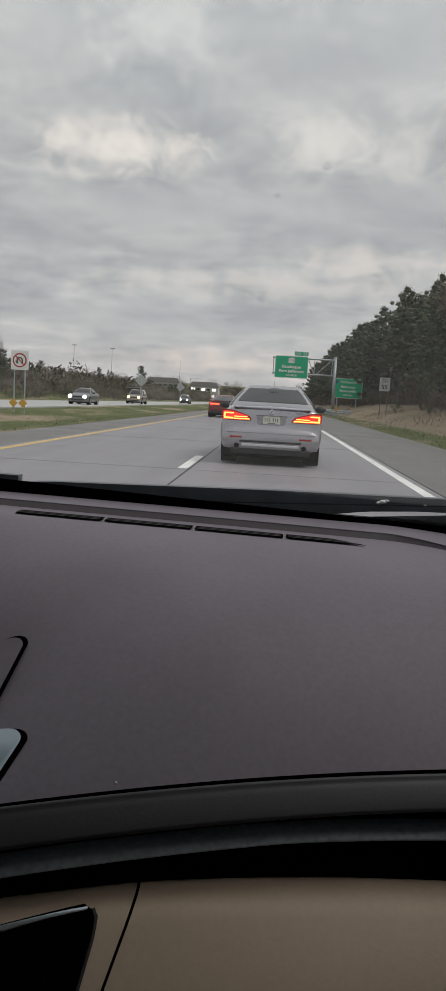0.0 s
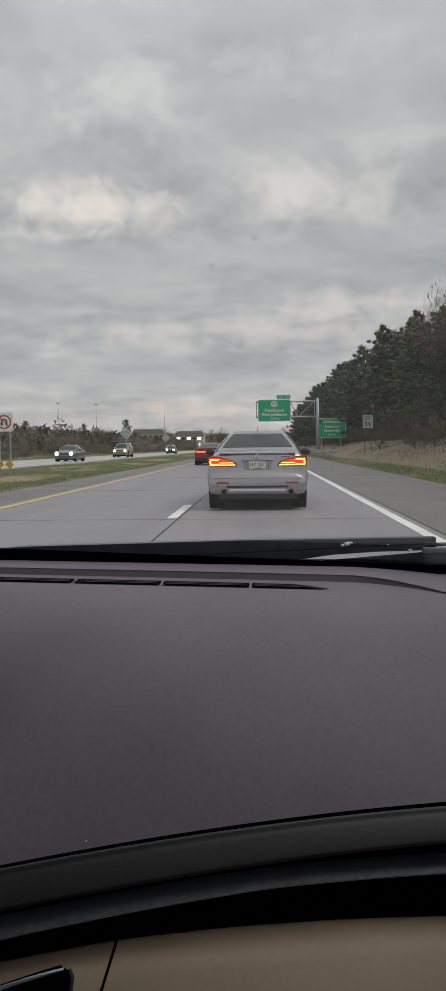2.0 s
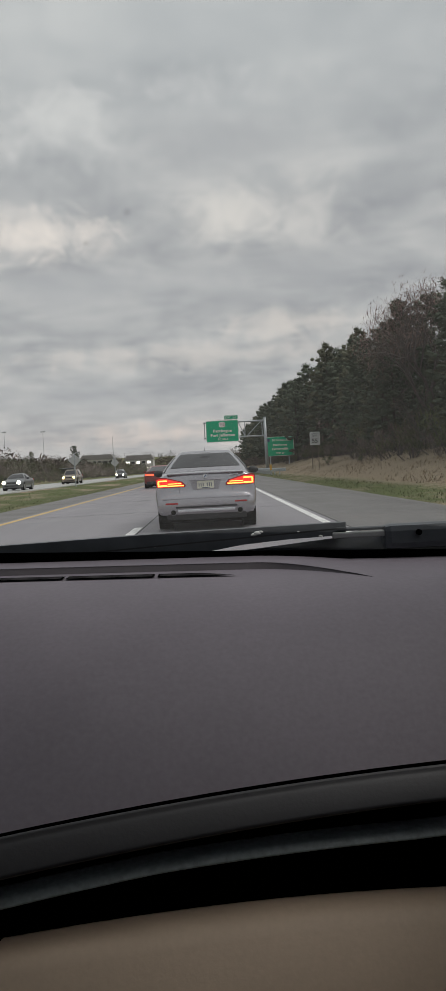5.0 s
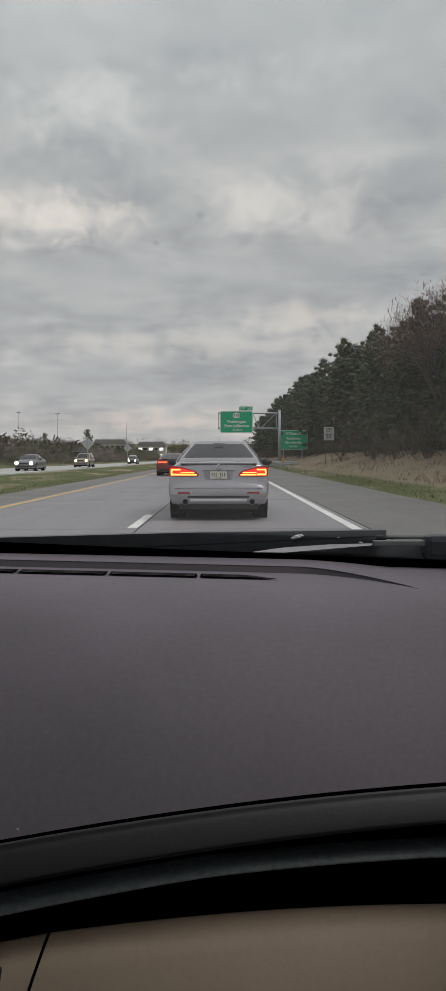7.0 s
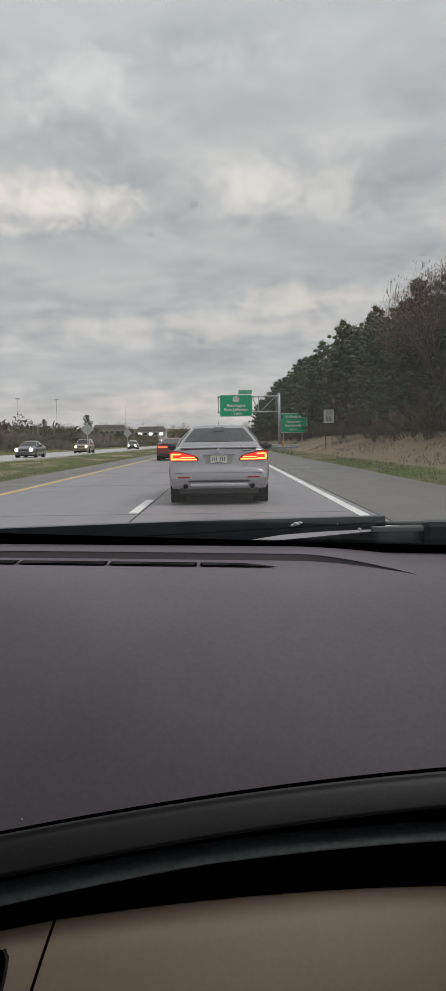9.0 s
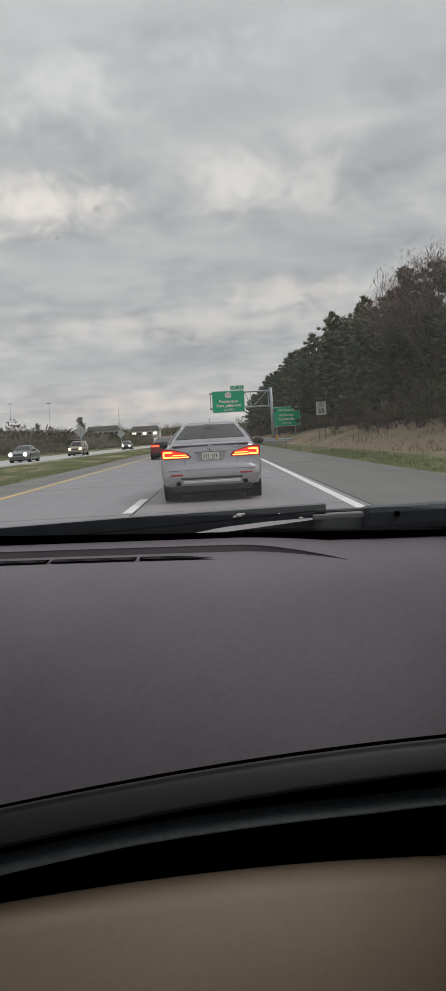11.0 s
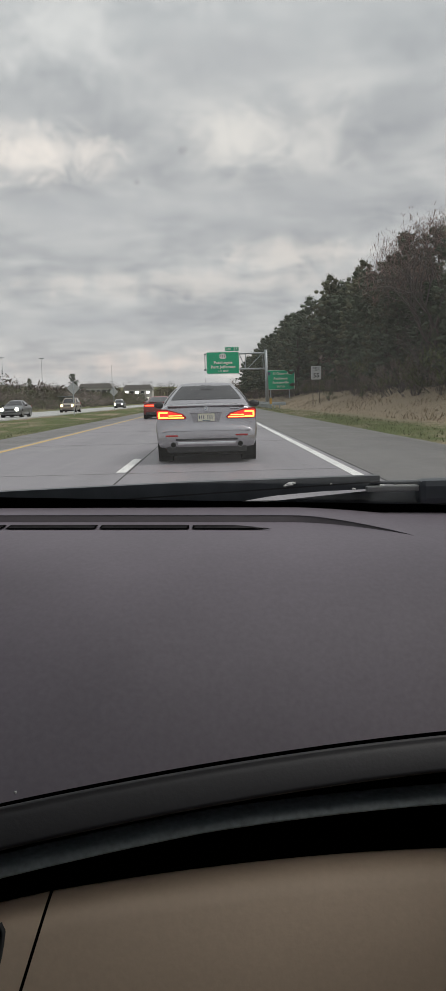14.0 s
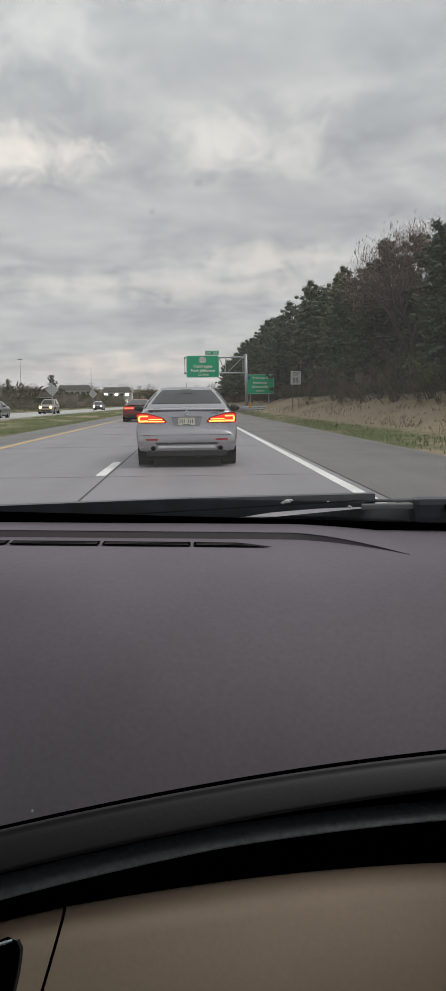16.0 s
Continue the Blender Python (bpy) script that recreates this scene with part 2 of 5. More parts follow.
def ground_material():
    m = bpy.data.materials.new("verge_grass_and_soil")
    m.use_nodes = True
    n = Nodes(m.node_tree)
    co = n.add("ShaderNodeTexCoord").outputs["Object"]
    sep = n.add("ShaderNodeSeparateXYZ", ins={0: co})
    wide = n.noise(n.add("ShaderNodeMapping", ins={0: co, "Scale": (1, 0.25, 1)}).outputs[0], 0.35, 5.0, 0.6)
    small = n.noise(co, 3.0, 5.0, 0.65)
    fine = n.noise(co, 22.0, 4.0, 0.7)
    green = n.mix(n.rng(small, 0.3, 0.7), (0.075, 0.100, 0.034, 1), (0.135, 0.152, 0.062, 1))
    dry = n.mix(n.rng(fine, 0.3, 0.7), (0.23, 0.18, 0.125, 1), (0.40, 0.325, 0.235, 1))
    grass = n.mix(n.rng(wide, 0.46, 0.66), green, dry)
    bank = n.math("MULTIPLY", n.rng(n.math("ADD", sep.outputs[0], n.math("MULTIPLY", n.math("SUBTRACT", small, 0.5), 2.5)), 6.7, 8.3), 0.93)
    col = n.mix(bank, grass, dry)
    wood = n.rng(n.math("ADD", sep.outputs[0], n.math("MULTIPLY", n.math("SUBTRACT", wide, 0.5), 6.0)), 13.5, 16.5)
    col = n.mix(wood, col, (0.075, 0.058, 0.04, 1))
    v = n.rng(fine, 0.2, 0.8, 0.75, 1.25, False)
    col = n.mix(1.0, col, n.add("ShaderNodeCombineXYZ", ins={0: v, 1: v, 2: v}).outputs[0], "MULTIPLY")
    b = n.add("ShaderNodeBsdfPrincipled", ins={"Base Color": col, "Roughness": 0.95, "Specular IOR Level": 0.1})
    bn = n.add("ShaderNodeBump", ins={"Strength": 0.8, "Distance": 0.06, "Height": fine})
    n.tree.links.new(bn.outputs[0], b.inputs["Normal"])
    n.add("ShaderNodeOutputMaterial", ins={0: b.outputs[0]})
    return m


M["ground"] = ground_material()


# ---- mesh helpers ----
def mesh_object(name, bm, mat, smooth=False):
    me = bpy.data.meshes.new(name)
    bm.to_mesh(me)
    bm.free()
    if mat is not None:
        me.materials.append(mat)
    if smooth:
        me.shade_smooth()
    return new(name, me)


def part(name, bm, mat, parent, label="", smooth=False):
    ob = mesh_object(name, bm, mat, smooth)
    ob.parent = parent
    if label:
        tagged(ob, label)
    return ob


def raw(name, verts, faces, mat, parent=None, smooth=False):
    me = bpy.data.meshes.new(name)
    me.from_pydata([tuple(map(float, v)) for v in verts], [], [tuple(int(i) for i in f) for f in faces])
    me.materials.append(mat)
    if smooth:
        me.shade_smooth()
    ob = new(name, me)
    if parent is not None:
        ob.parent = parent
    return ob


def thing(name, m=None, label="", category="", group="", kind=""):
    ob = new(name)
    if m is not None:
        ob.matrix_world = m
    return tagged(ob, label, category, group, kind)


def box(x0, x1, y0, y1, z0, z1, bevel=0.0, bm=None, m=None):
    bm = bm or bmesh.new()
    t = Matrix.LocRotScale(((x0 + x1) / 2, (y0 + y1) / 2, (z0 + z1) / 2), None, (abs(x1 - x0), abs(y1 - y0), abs(z1 - z0)))
    vs = bmesh.ops.create_cube(bm, size=1, matrix=(m @ t if m else t))["verts"]
    if bevel:
        es = {e for v in vs for e in v.link_edges}
        bmesh.ops.bevel(bm, geom=list(es), offset=bevel, segments=2, affect="EDGES", profile=0.6)
    return bm


def rod(a, b, r0, r1=None, sides=10, bm=None):
    """A round bar from a to b."""
    bm = bm or bmesh.new()
    a, b = Vector(a), Vector(b)
    d = b - a
    m = Matrix.Translation((a + b) / 2) @ d.to_track_quat("Z", "Y").to_matrix().to_4x4()
    bmesh.ops.create_cone(bm, cap_ends=True, segments=sides, radius1=r0, radius2=r0 if r1 is None else r1, depth=d.length, matrix=m)
    return bm


def grid(f, nu, nv, bm=None):
    """A sheet of quads through f(u, v), u and v from 0 to 1."""
    bm = bm or bmesh.new()
    vs = [[bm.verts.new(f(i / nu, j / nv)) for j in range(nv + 1)] for i in range(nu + 1)]
    for i in range(nu):
        for j in range(nv):
            bm.faces.new((vs[i][j], vs[i + 1][j], vs[i + 1][j + 1], vs[i][j + 1]))
    return bm


def outline_plate(points, y0, y1, bm=None, bevel=0.0):
    """A plate with an outline in x and z, from y0 to y1."""
    bm = bm or bmesh.new()
    vs = [bm.verts.new((x, y0, z)) for x, z in points]
    f = bm.faces.new(vs)
    r = bmesh.ops.extrude_face_region(bm, geom=[f])
    bmesh.ops.translate(bm, verts=[v for v in r["geom"] if isinstance(v, bmesh.types.BMVert)], vec=(0, y1 - y0, 0))
    bmesh.ops.recalc_face_normals(bm, faces=bm.faces)
    return bm


def rounded(w, h, r, k=4):
    pts = []
    for cx, cz, a0 in ((w / 2 - r, h / 2 - r, 0), (-w / 2 + r, h / 2 - r, 90), (-w / 2 + r, -h / 2 + r, 180), (w / 2 - r, -h / 2 + r, 270)):
        for i in range(k + 1):
            a = radians(a0 + 90 * i / k)
            pts.append((cx + r * math.cos(a), cz + r * math.sin(a)))
    return pts


# ---- own car: dashboard ----
def front_y(x):
    """Plan of the dashboard's front edge."""
    if x < -0.2:
        return 0.533 - 0.06 * (1 - math.exp((x + 0.2) / 0.13))
    if x > 0.22:
        return 0.6541 + 0.08 * (x - 0.22)
    return 0.6116 + 0.298 * x - 0.477 * x * x


def crease_y(x):
    """Plan of the raised rear part of the dashboard, which curls forward at its end."""
    if x < 0.07:
        return 0.912 - 0.05 * max(0.0, x + 0.2) ** 2
    s = (x - 0.07) / 0.10
    return 0.908 - 0.078 * min(s, 1.6) ** 1.9


def base_z(x, y):
    f = front_y(x)
    s = (y - f) / (0.86 - f)
    z = 0.925 + 0.102 * (1 - max(0.0, 1 - s) ** 2.5) if s < 1 else 1.027
    # the top rolls down towards the middle of the car
    dip = max(0.0, -0.02 - x - 0.10 * s)
    if 0 < s < 1:
        z -= 2.0 * min(dip, 0.20) ** 2 * math.sin(math.pi * s) ** 1.3
    z -= 0.024 * (x + 0.02) * min(1.0, max(0.0, s))
    return z


def pad_z(x, y):
    return base_z(x, y) + (RISE * rise(x) if y > crease_y(x) + 0.0015 else 0.0)


RISE = 0.0062


def rise(x):
    """How far the rear part stands up: it fades out where it curls forward."""
    return 1 - max(0.0, min(1.0, (x - 0.075) / 0.095)) ** 1.5


X0, X1 = -1.08, 0.37


def sweep(profile, n=140, lift=0.0):
    """A band along the dashboard; profile gives offsets from the front edge and heights; lift raises it towards the middle of the car."""
    return grid(lambda u, v: (X0 + u * (X1 - X0), front_y(X0 + u * (X1 - X0)) + np.interp(v, np.linspace(0, 1, len(profile)), [p[0] for p in profile]),
                              np.interp(v, np.linspace(0, 1, len(profile)), [p[1] for p in profile]) + lift * max(0.0, min(1.0, (0.15 - X0 - u * (X1 - X0)) / 0.16))), n, len(profile) - 1)


dash = thing("dashboard", pose(0, 0, 0), "dark grey vinyl car dashboard over a beige glovebox panel", "dashboard")


def build_dashboard():
    def pad(u, v):
        x = X0 + u * (X1 - X0)
        f = front_y(x) + 0.0018
        y = f + v * (min(crease_y(x), 0.975) - f)
        return (x, y, base_z(x, y))

    def shelf(u, v):
        x = X0 + u * (X1 - X0)
        y = min(crease_y(x), 0.975) + 0.002 * rise(x) - 0.0005 + v * (0.985 - min(crease_y(x), 0.975))
        return (x, y, base_z(x, y) + RISE * rise(x))
    part("top_pad", grid(pad, 240, 60), M["dash"], dash, "grained dark grey vinyl top", True)
    part("rear_shelf", grid(shelf, 240, 12), M["dash"], dash, "raised rear part of the top", True)
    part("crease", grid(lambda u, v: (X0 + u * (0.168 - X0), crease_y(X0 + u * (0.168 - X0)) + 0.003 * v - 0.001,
                                      pad_z(X0 + u * (0.168 - X0), crease_y(X0 + u * (0.168 - X0)) - 0.002) - 0.0004 + v * (RISE + 0.0006) * rise(X0 + u * (0.168 - X0))), 260, 1), M["shaded_step"], dash, "step in the dashboard top", True)
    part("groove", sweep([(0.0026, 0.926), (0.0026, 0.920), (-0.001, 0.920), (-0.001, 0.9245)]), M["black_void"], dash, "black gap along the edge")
    part("front_lip", sweep([(-0.0003, 0.9240), (-0.0008, 0.9254), (-0.0016, 0.9260), (-0.0028, 0.9259), (-0.0036, 0.9250), (-0.0039, 0.9236), (-0.0052, 0.9226), (-0.0072, 0.9206), (-0.0108, 0.9154), (-0.0140, 0.9104), (-0.0146, 0.9088), (-0.0138, 0.9074), (0.03, 0.9050)]), M["shaded_lip"], dash, smooth=True)
    # Black sheet painting the shade under the lip's overhang.
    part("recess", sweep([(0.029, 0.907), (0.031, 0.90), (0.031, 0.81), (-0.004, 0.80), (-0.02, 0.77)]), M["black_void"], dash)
    part("trim_strip", sweep([(0.016, 0.8840), (0.0006, 0.8848), (-0.0012, 0.8843), (-0.0040, 0.8816), (-0.0044, 0.8808), (-0.0036, 0.8800), (0.016, 0.8796)], lift=0.0062), M["satin_trim"], dash, "satin grey trim strip", True)
    seam_x = -0.100

    def beige(xa, xb, nn):
        prof = [(0.016, 0.866), (0.005, 0.8712), (-0.006, 0.8722), (-0.0155, 0.8695), (-0.0225, 0.8640), (-0.045, 0.836), (-0.075, 0.78), (-0.095, 0.70), (-0.095, 0.56), (0.02, 0.52)]
        def at(u, v):
            x = xa + u * (xb - xa)
            k = np.linspace(0, 1, len(prof))
            z = np.interp(v, k, [p[1] for p in prof])
            fall = 0.006 + 0.0875 * max(0.0, min(0.3, x + 0.1)) - 0.04 * max(0.0, min(0.12, -0.1 - x))
            return (x - 0.33 * (0.87 - z), front_y(x) + np.interp(v, k, [p[0] for p in prof]), z - fall)
        return grid(at, nn, 9)
    part("glovebox_panel", beige(seam_x + 0.0009, X1, 60), M["beige"], dash, "beige vinyl glovebox panel", True)
    part("centre_panel", beige(X0, seam_x - 0.0008, 60), M["beige"], dash, "beige vinyl centre panel", True)
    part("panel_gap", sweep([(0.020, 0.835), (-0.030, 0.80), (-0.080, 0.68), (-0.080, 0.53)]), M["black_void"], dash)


build_dashboard()


def build_defroster():
    """Long slotted outlet under the glass: four slots with louvres, between thin bridges."""
    v = thing("defroster_outlet", pose(0, 0, 0), "long black slotted defroster outlet in the dashboard", "air vent")
    def line(x):
        return 0.8655 + 0.022 * max(0.0, 0.05 - x) ** 0.5 * 0.55
    stops = [(-0.365, -0.2745), (-0.2715, -0.1910), (-0.1880, -0.1075), (-0.1045, -0.0240), (-0.0210, 0.0500)]
    for xa, xb in stops[1:]:
        last = xb == 0.05
        def well(u, w, xa=xa, xb=xb, last=last):
            x = xa + u * (xb - xa)
            wide = 0.021 * (1 - max(0.0, (x - 0.018) / 0.034) if last else 1)
            y = line(x) - 0.006 + w * wide
            return (x, y, pad_z(x, y) + 0.0012)
        # Flat black sheet just above the pad paints the slot's inner shade.
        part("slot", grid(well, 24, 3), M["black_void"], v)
        for k in range(3):
            def slat(u, w, k=k, xa=xa, xb=xb, last=last):
                x = xa + 0.002 + u * (xb - xa - 0.004)
                wide = 0.021 * (1 - max(0.0, (x - 0.018) / 0.034) if last else 1)
                y = line(x) - 0.006 + wide * (0.16 + 0.30 * k + 0.13 * w)
                return (x, y, pad_z(x, y) + 0.0017)
            part("louvre", grid(slat, 24, 1), M["louvre"], v)


build_defroster()


def build_centre_stack():
    """Inserts at the middle of the dashboard: a grey cover and a pale panel, each in a black seam; a vent below."""
    c = thing("centre_stack", pose(0, 0, 0), "grey cover and pale blue-grey panel set in black seams", "dashboard insert")

    def insert(xr, ya, yb, r, skew, lift, grow):
        """Rounded at its right end."""
        pts = []
        for a in np.linspace(-90, 90, 13):
            yc = (yb - r if a > 0 else ya + r * 0.5)
            rr = r if a > 0 else r * 0.5
            y = yc + rr * math.sin(radians(a)) + (grow if a > 0 else -grow)
            x = xr - rr + rr * math.cos(radians(a)) + grow + skew * (y - yb)
            pts.append((x, y))
        def f(u, v):
            k = np.linspace(0, 1, len(pts))
            x1, y1 = np.interp(v, k, [p[0] for p in pts]), np.interp(v, k, [p[1] for p in pts])
            x = -0.62 + u * (x1 + 0.62)
            y1 = max(y1, front_y(x) + 0.003)
            return (x, y1, pad_z(x, y1) + lift)
        return grid(f, 40, 12)
    part("seam", insert(-0.2010, 0.605, 0.6930, 0.020, 0.02, 0.0012, 0.0028), M["black_void"], c, "black seam")
    part("cover", insert(-0.2010, 0.605, 0.6930, 0.020, 0.02, 0.0030, 0.0), M["dash"], c, "dark grey vinyl cover", True)
    part("seam", insert(-0.1710, 0.528, 0.5930, 0.012, 0.16, 0.0012, 0.0028), M["black_void"], c, "black seam")
    part("pale_panel", insert(-0.1710, 0.528, 0.5930, 0.012, 0.16, 0.0035, 0.0), M["screen"], c, "pale blue-grey panel", True)
    v = thing("dash_vent", pose(0, 0, 0), "black air vent with a bright rim in the beige panel", "air vent")

    def face(x, z, out):
        return (x, front_y(x) + np.interp(z, (0.70, 0.78, 0.8441, 0.8615, 0.8704, 0.8738), (-0.098, -0.088, -0.0450, -0.0280, -0.0200, -0.0185)) - out, z)

    def right(z):
        return np.interp(z, (0.78, 0.815, 0.844, 0.8615, 0.8690, 0.8725, 0.8745), (-0.136, -0.1255, -0.1195, -0.1162, -0.1162, -0.1185, -0.1235))

    def opening(u, w):
        zr = 0.8745 - w * 0.09
        x = -0.32 + u * (right(zr) + 0.32)
        return face(x, zr - 0.085 * (right(zr) - x), 0.0022)

    def lip(u, w):
        x = -0.32 + u * 0.1985
        z = 0.8745 - 0.085 * (-0.1185 - x) + 0.0004 - w * 0.0036 * (1 - 0.5 * u ** 4) - 0.0012 * u ** 10
        return face(x, z, 0.0030 + 0.0016 * math.sin(w * math.pi))

    def side(u, w):
        z = 0.8725 - u * 0.085
        return face(right(z) + 0.0004 - w * 0.0022, z, 0.0030 + 0.0012 * math.sin(w * math.pi))
    part("side_rim", grid(side, 20, 4), M["black_plastic"], v, "dark rounded rim", True)
    # Flat black sheet in place of the vent's shaded depth.
    part("opening", grid(opening, 24, 16), M["black_void"], v, "black sheet painted as the shaded opening")
    part("rim", grid(lip, 24, 4), M["chrome"], v, "bright metal rim", True)
    sp = bmesh.new()
    bmesh.ops.create_icosphere(sp, subdivisions=2, radius=0.0008, matrix=Matrix.Translation((-0.1148, 0.5765, pad_z(-0.1148, 0.5765))))
    tagged(mesh_object("crumb", sp, M["white_dirt"]), "tiny pale crumb lying on the dashboard", "crumb")


build_centre_stack()


# ---- own car: glass, wiper, cabin ----
def glass_y(z):
    """The windscreen's plane, by height."""
    return 0.945 - 0.93 * (z - 1.035)


M["sign_steel"] = material("pale_steel", (0.28, 0.29, 0.29), 0.5, 0.3)


def build_windscreen():
    w = thing("windscreen", pose(0, 0, 0), "clear raked car windscreen with a black border and specks of dirt", "windscreen")
    part("pane", grid(lambda u, v: (-1.05 + u * 1.42, glass_y(1.02 + v * 0.48) + 0.05 - 0.10 * (2 * u - 1) ** 4 * 0.3, 1.02 + v * 0.48), 24, 12), M["glass"], w, "clear glass", True)

    band = part("shade_band", grid(lambda u, v: (-1.05 + u * 1.42, glass_y(1.425 + v * 0.07) + 0.046 - 0.10 * (2 * u - 1) ** 4 * 0.3, 1.425 + v * 0.07), 24, 4), M["shade_band"], w, "teal shade band along the top", True)
    band.visible_shadow = False

    # ceramic border at the foot of the glass
    def border(u, v):
        x = -1.05 + u * 1.42
        lo = 1.0280 - 0.034 * x
        hi = 1.0400 - 0.045 * x
        z = lo + v * (hi - lo)
        return (x, 0.968 - 0.4 * (z - 1.03), z)
    part("border", grid(border, 60, 2), M["black_void"], w, "black ceramic border")
    for x, y, z, r in ((-0.015, 0.703, 1.301, 0.0026), (-0.046, 0.715, 1.285, 0.0018)):
        bm = bmesh.new()
        bmesh.ops.create_icosphere(bm, subdivisions=2, radius=r, matrix=Matrix.Translation((x, y - 0.012, z)) @ Matrix.Diagonal((1.2, 0.3, 1, 1)))
        part("speck", bm, M["smear"], w, "small faint speck of dirt", True)
    w.children[0].visible_shadow = False


build_windscreen()


def build_wiper():
    w = thing("windscreen_wiper", pose(0, 0, 0), "black wiper with white droppings lying at the foot of the windscreen", "wiper")

    def blade(u, v):
        x = -0.30 + u * 0.47
        top = np.interp(x, (-0.30, -0.27, -0.23, -0.03, 0.16), (1.050, 1.0525, 1.0535, 1.0585, 1.0605))
        low = np.interp(x, (-0.30, -0.23, -0.07, 0.020, 0.06, 0.11, 0.16), (1.047, 1.046, 1.039, 1.0365, 1.0425, 1.0458, 1.047))
        return (x, 0.973, top + v * (low - top))
    bm = grid(blade, 40, 3)
    r = bmesh.ops.extrude_face_region(bm, geom=bm.faces[:])
    bmesh.ops.translate(bm, verts=[g for g in r["geom"] if isinstance(g, bmesh.types.BMVert)], vec=(0, 0.014, 0))
    bmesh.ops.recalc_face_normals(bm, faces=bm.faces)
    part("blade", bm, M["wiper"], w, smooth=False)
    bm = grid(lambda u, v: (-0.85 + u * 0.547, 0.973, 1.066 - 0.009 * u - v * 0.0125), 30, 2)
    r = bmesh.ops.extrude_face_region(bm, geom=bm.faces[:])
    bmesh.ops.translate(bm, verts=[g for g in r["geom"] if isinstance(g, bmesh.types.BMVert)], vec=(0, 0.014, 0))
    bmesh.ops.recalc_face_normals(bm, faces=bm.faces)
    second = thing("windscreen_wiper", pose(0, 0, 0), "black driver's wiper lying at the foot of the windscreen", "wiper")
    part("blade", bm, M["wiper"], second)
    part("rubber_edge", grid(lambda u, v: (-0.10 + u * 0.27, 0.970, 1.0435 + 0.012 * u - v * 0.0015), 30, 1), M["rubber"], w)
    part("arm", box(0.155, 0.225, 0.966, 0.974, 1.0445, 1.0505, 0.0015), M["sign_steel"], w, "pale metal arm")
    part("arm_top", rod((0.16, 0.972, 1.0535), (0.24, 0.972, 1.0530), 0.0020), M["wiper"], w)
    part("arm_base", box(0.2, 0.36, 0.962, 0.985, 1.030, 1.0565, 0.007), M["wiper"], w, "rounded black arm base").location.x = 0.008
    part("bolt", rod((0.243, 0.958, 1.0475), (0.243, 0.964, 1.0475), 0.003), M["black_void"], w)
    part("cowl", grid(lambda u, v: (0.055 + u * 0.34, 0.990, 1.015 + v * (np.interp(0.055 + u * 0.34, (0.055, 0.172, 0.25, 0.4), (1.0345, 1.0440, 1.0465, 1.048)) - 1.015)), 20, 1), M["wiper"], w, "dark cowl strip")
    rnd = random.Random(4)
    for x, z, r in ((0.077, 1.0540, 0.0026), (0.073, 1.0525, 0.0020), (0.081, 1.0553, 0.0016), (0.120, 1.0530, 0.0010), (-0.03, 1.0455, 0.0009), (0.143, 1.0475, 0.0016)):
        bm = bmesh.new()
        bmesh.ops.create_icosphere(bm, subdivisions=2, radius=r, matrix=Matrix.Translation((x, 0.9715, z)) @ Matrix.Diagonal((1.5, 0.5, 0.7, 1)))
        for vert in bm.verts:
            vert.co += Vector((rnd.uniform(-1, 1), 0, rnd.uniform(-1, 1))) * r * 0.25
        part("dropping", bm, M["white_dirt"], w, "white dropping", True)


build_wiper()

def hood_at(u, v):
    x = -1.13 + 1.55 * u
    side = abs(2 * u - 1)
    return (x, 1.0 + 1.05 * v - 0.10 * v * side ** 3, 1.036 - 0.20 * v - 0.20 * v ** 4 - 0.05 * side ** 4 * (0.4 + v))


hood = tagged(mesh_object("hood", grid(hood_at, 30, 16), M["hood"], True), "silver bonnet of the own car beyond the wiper", "bonnet")


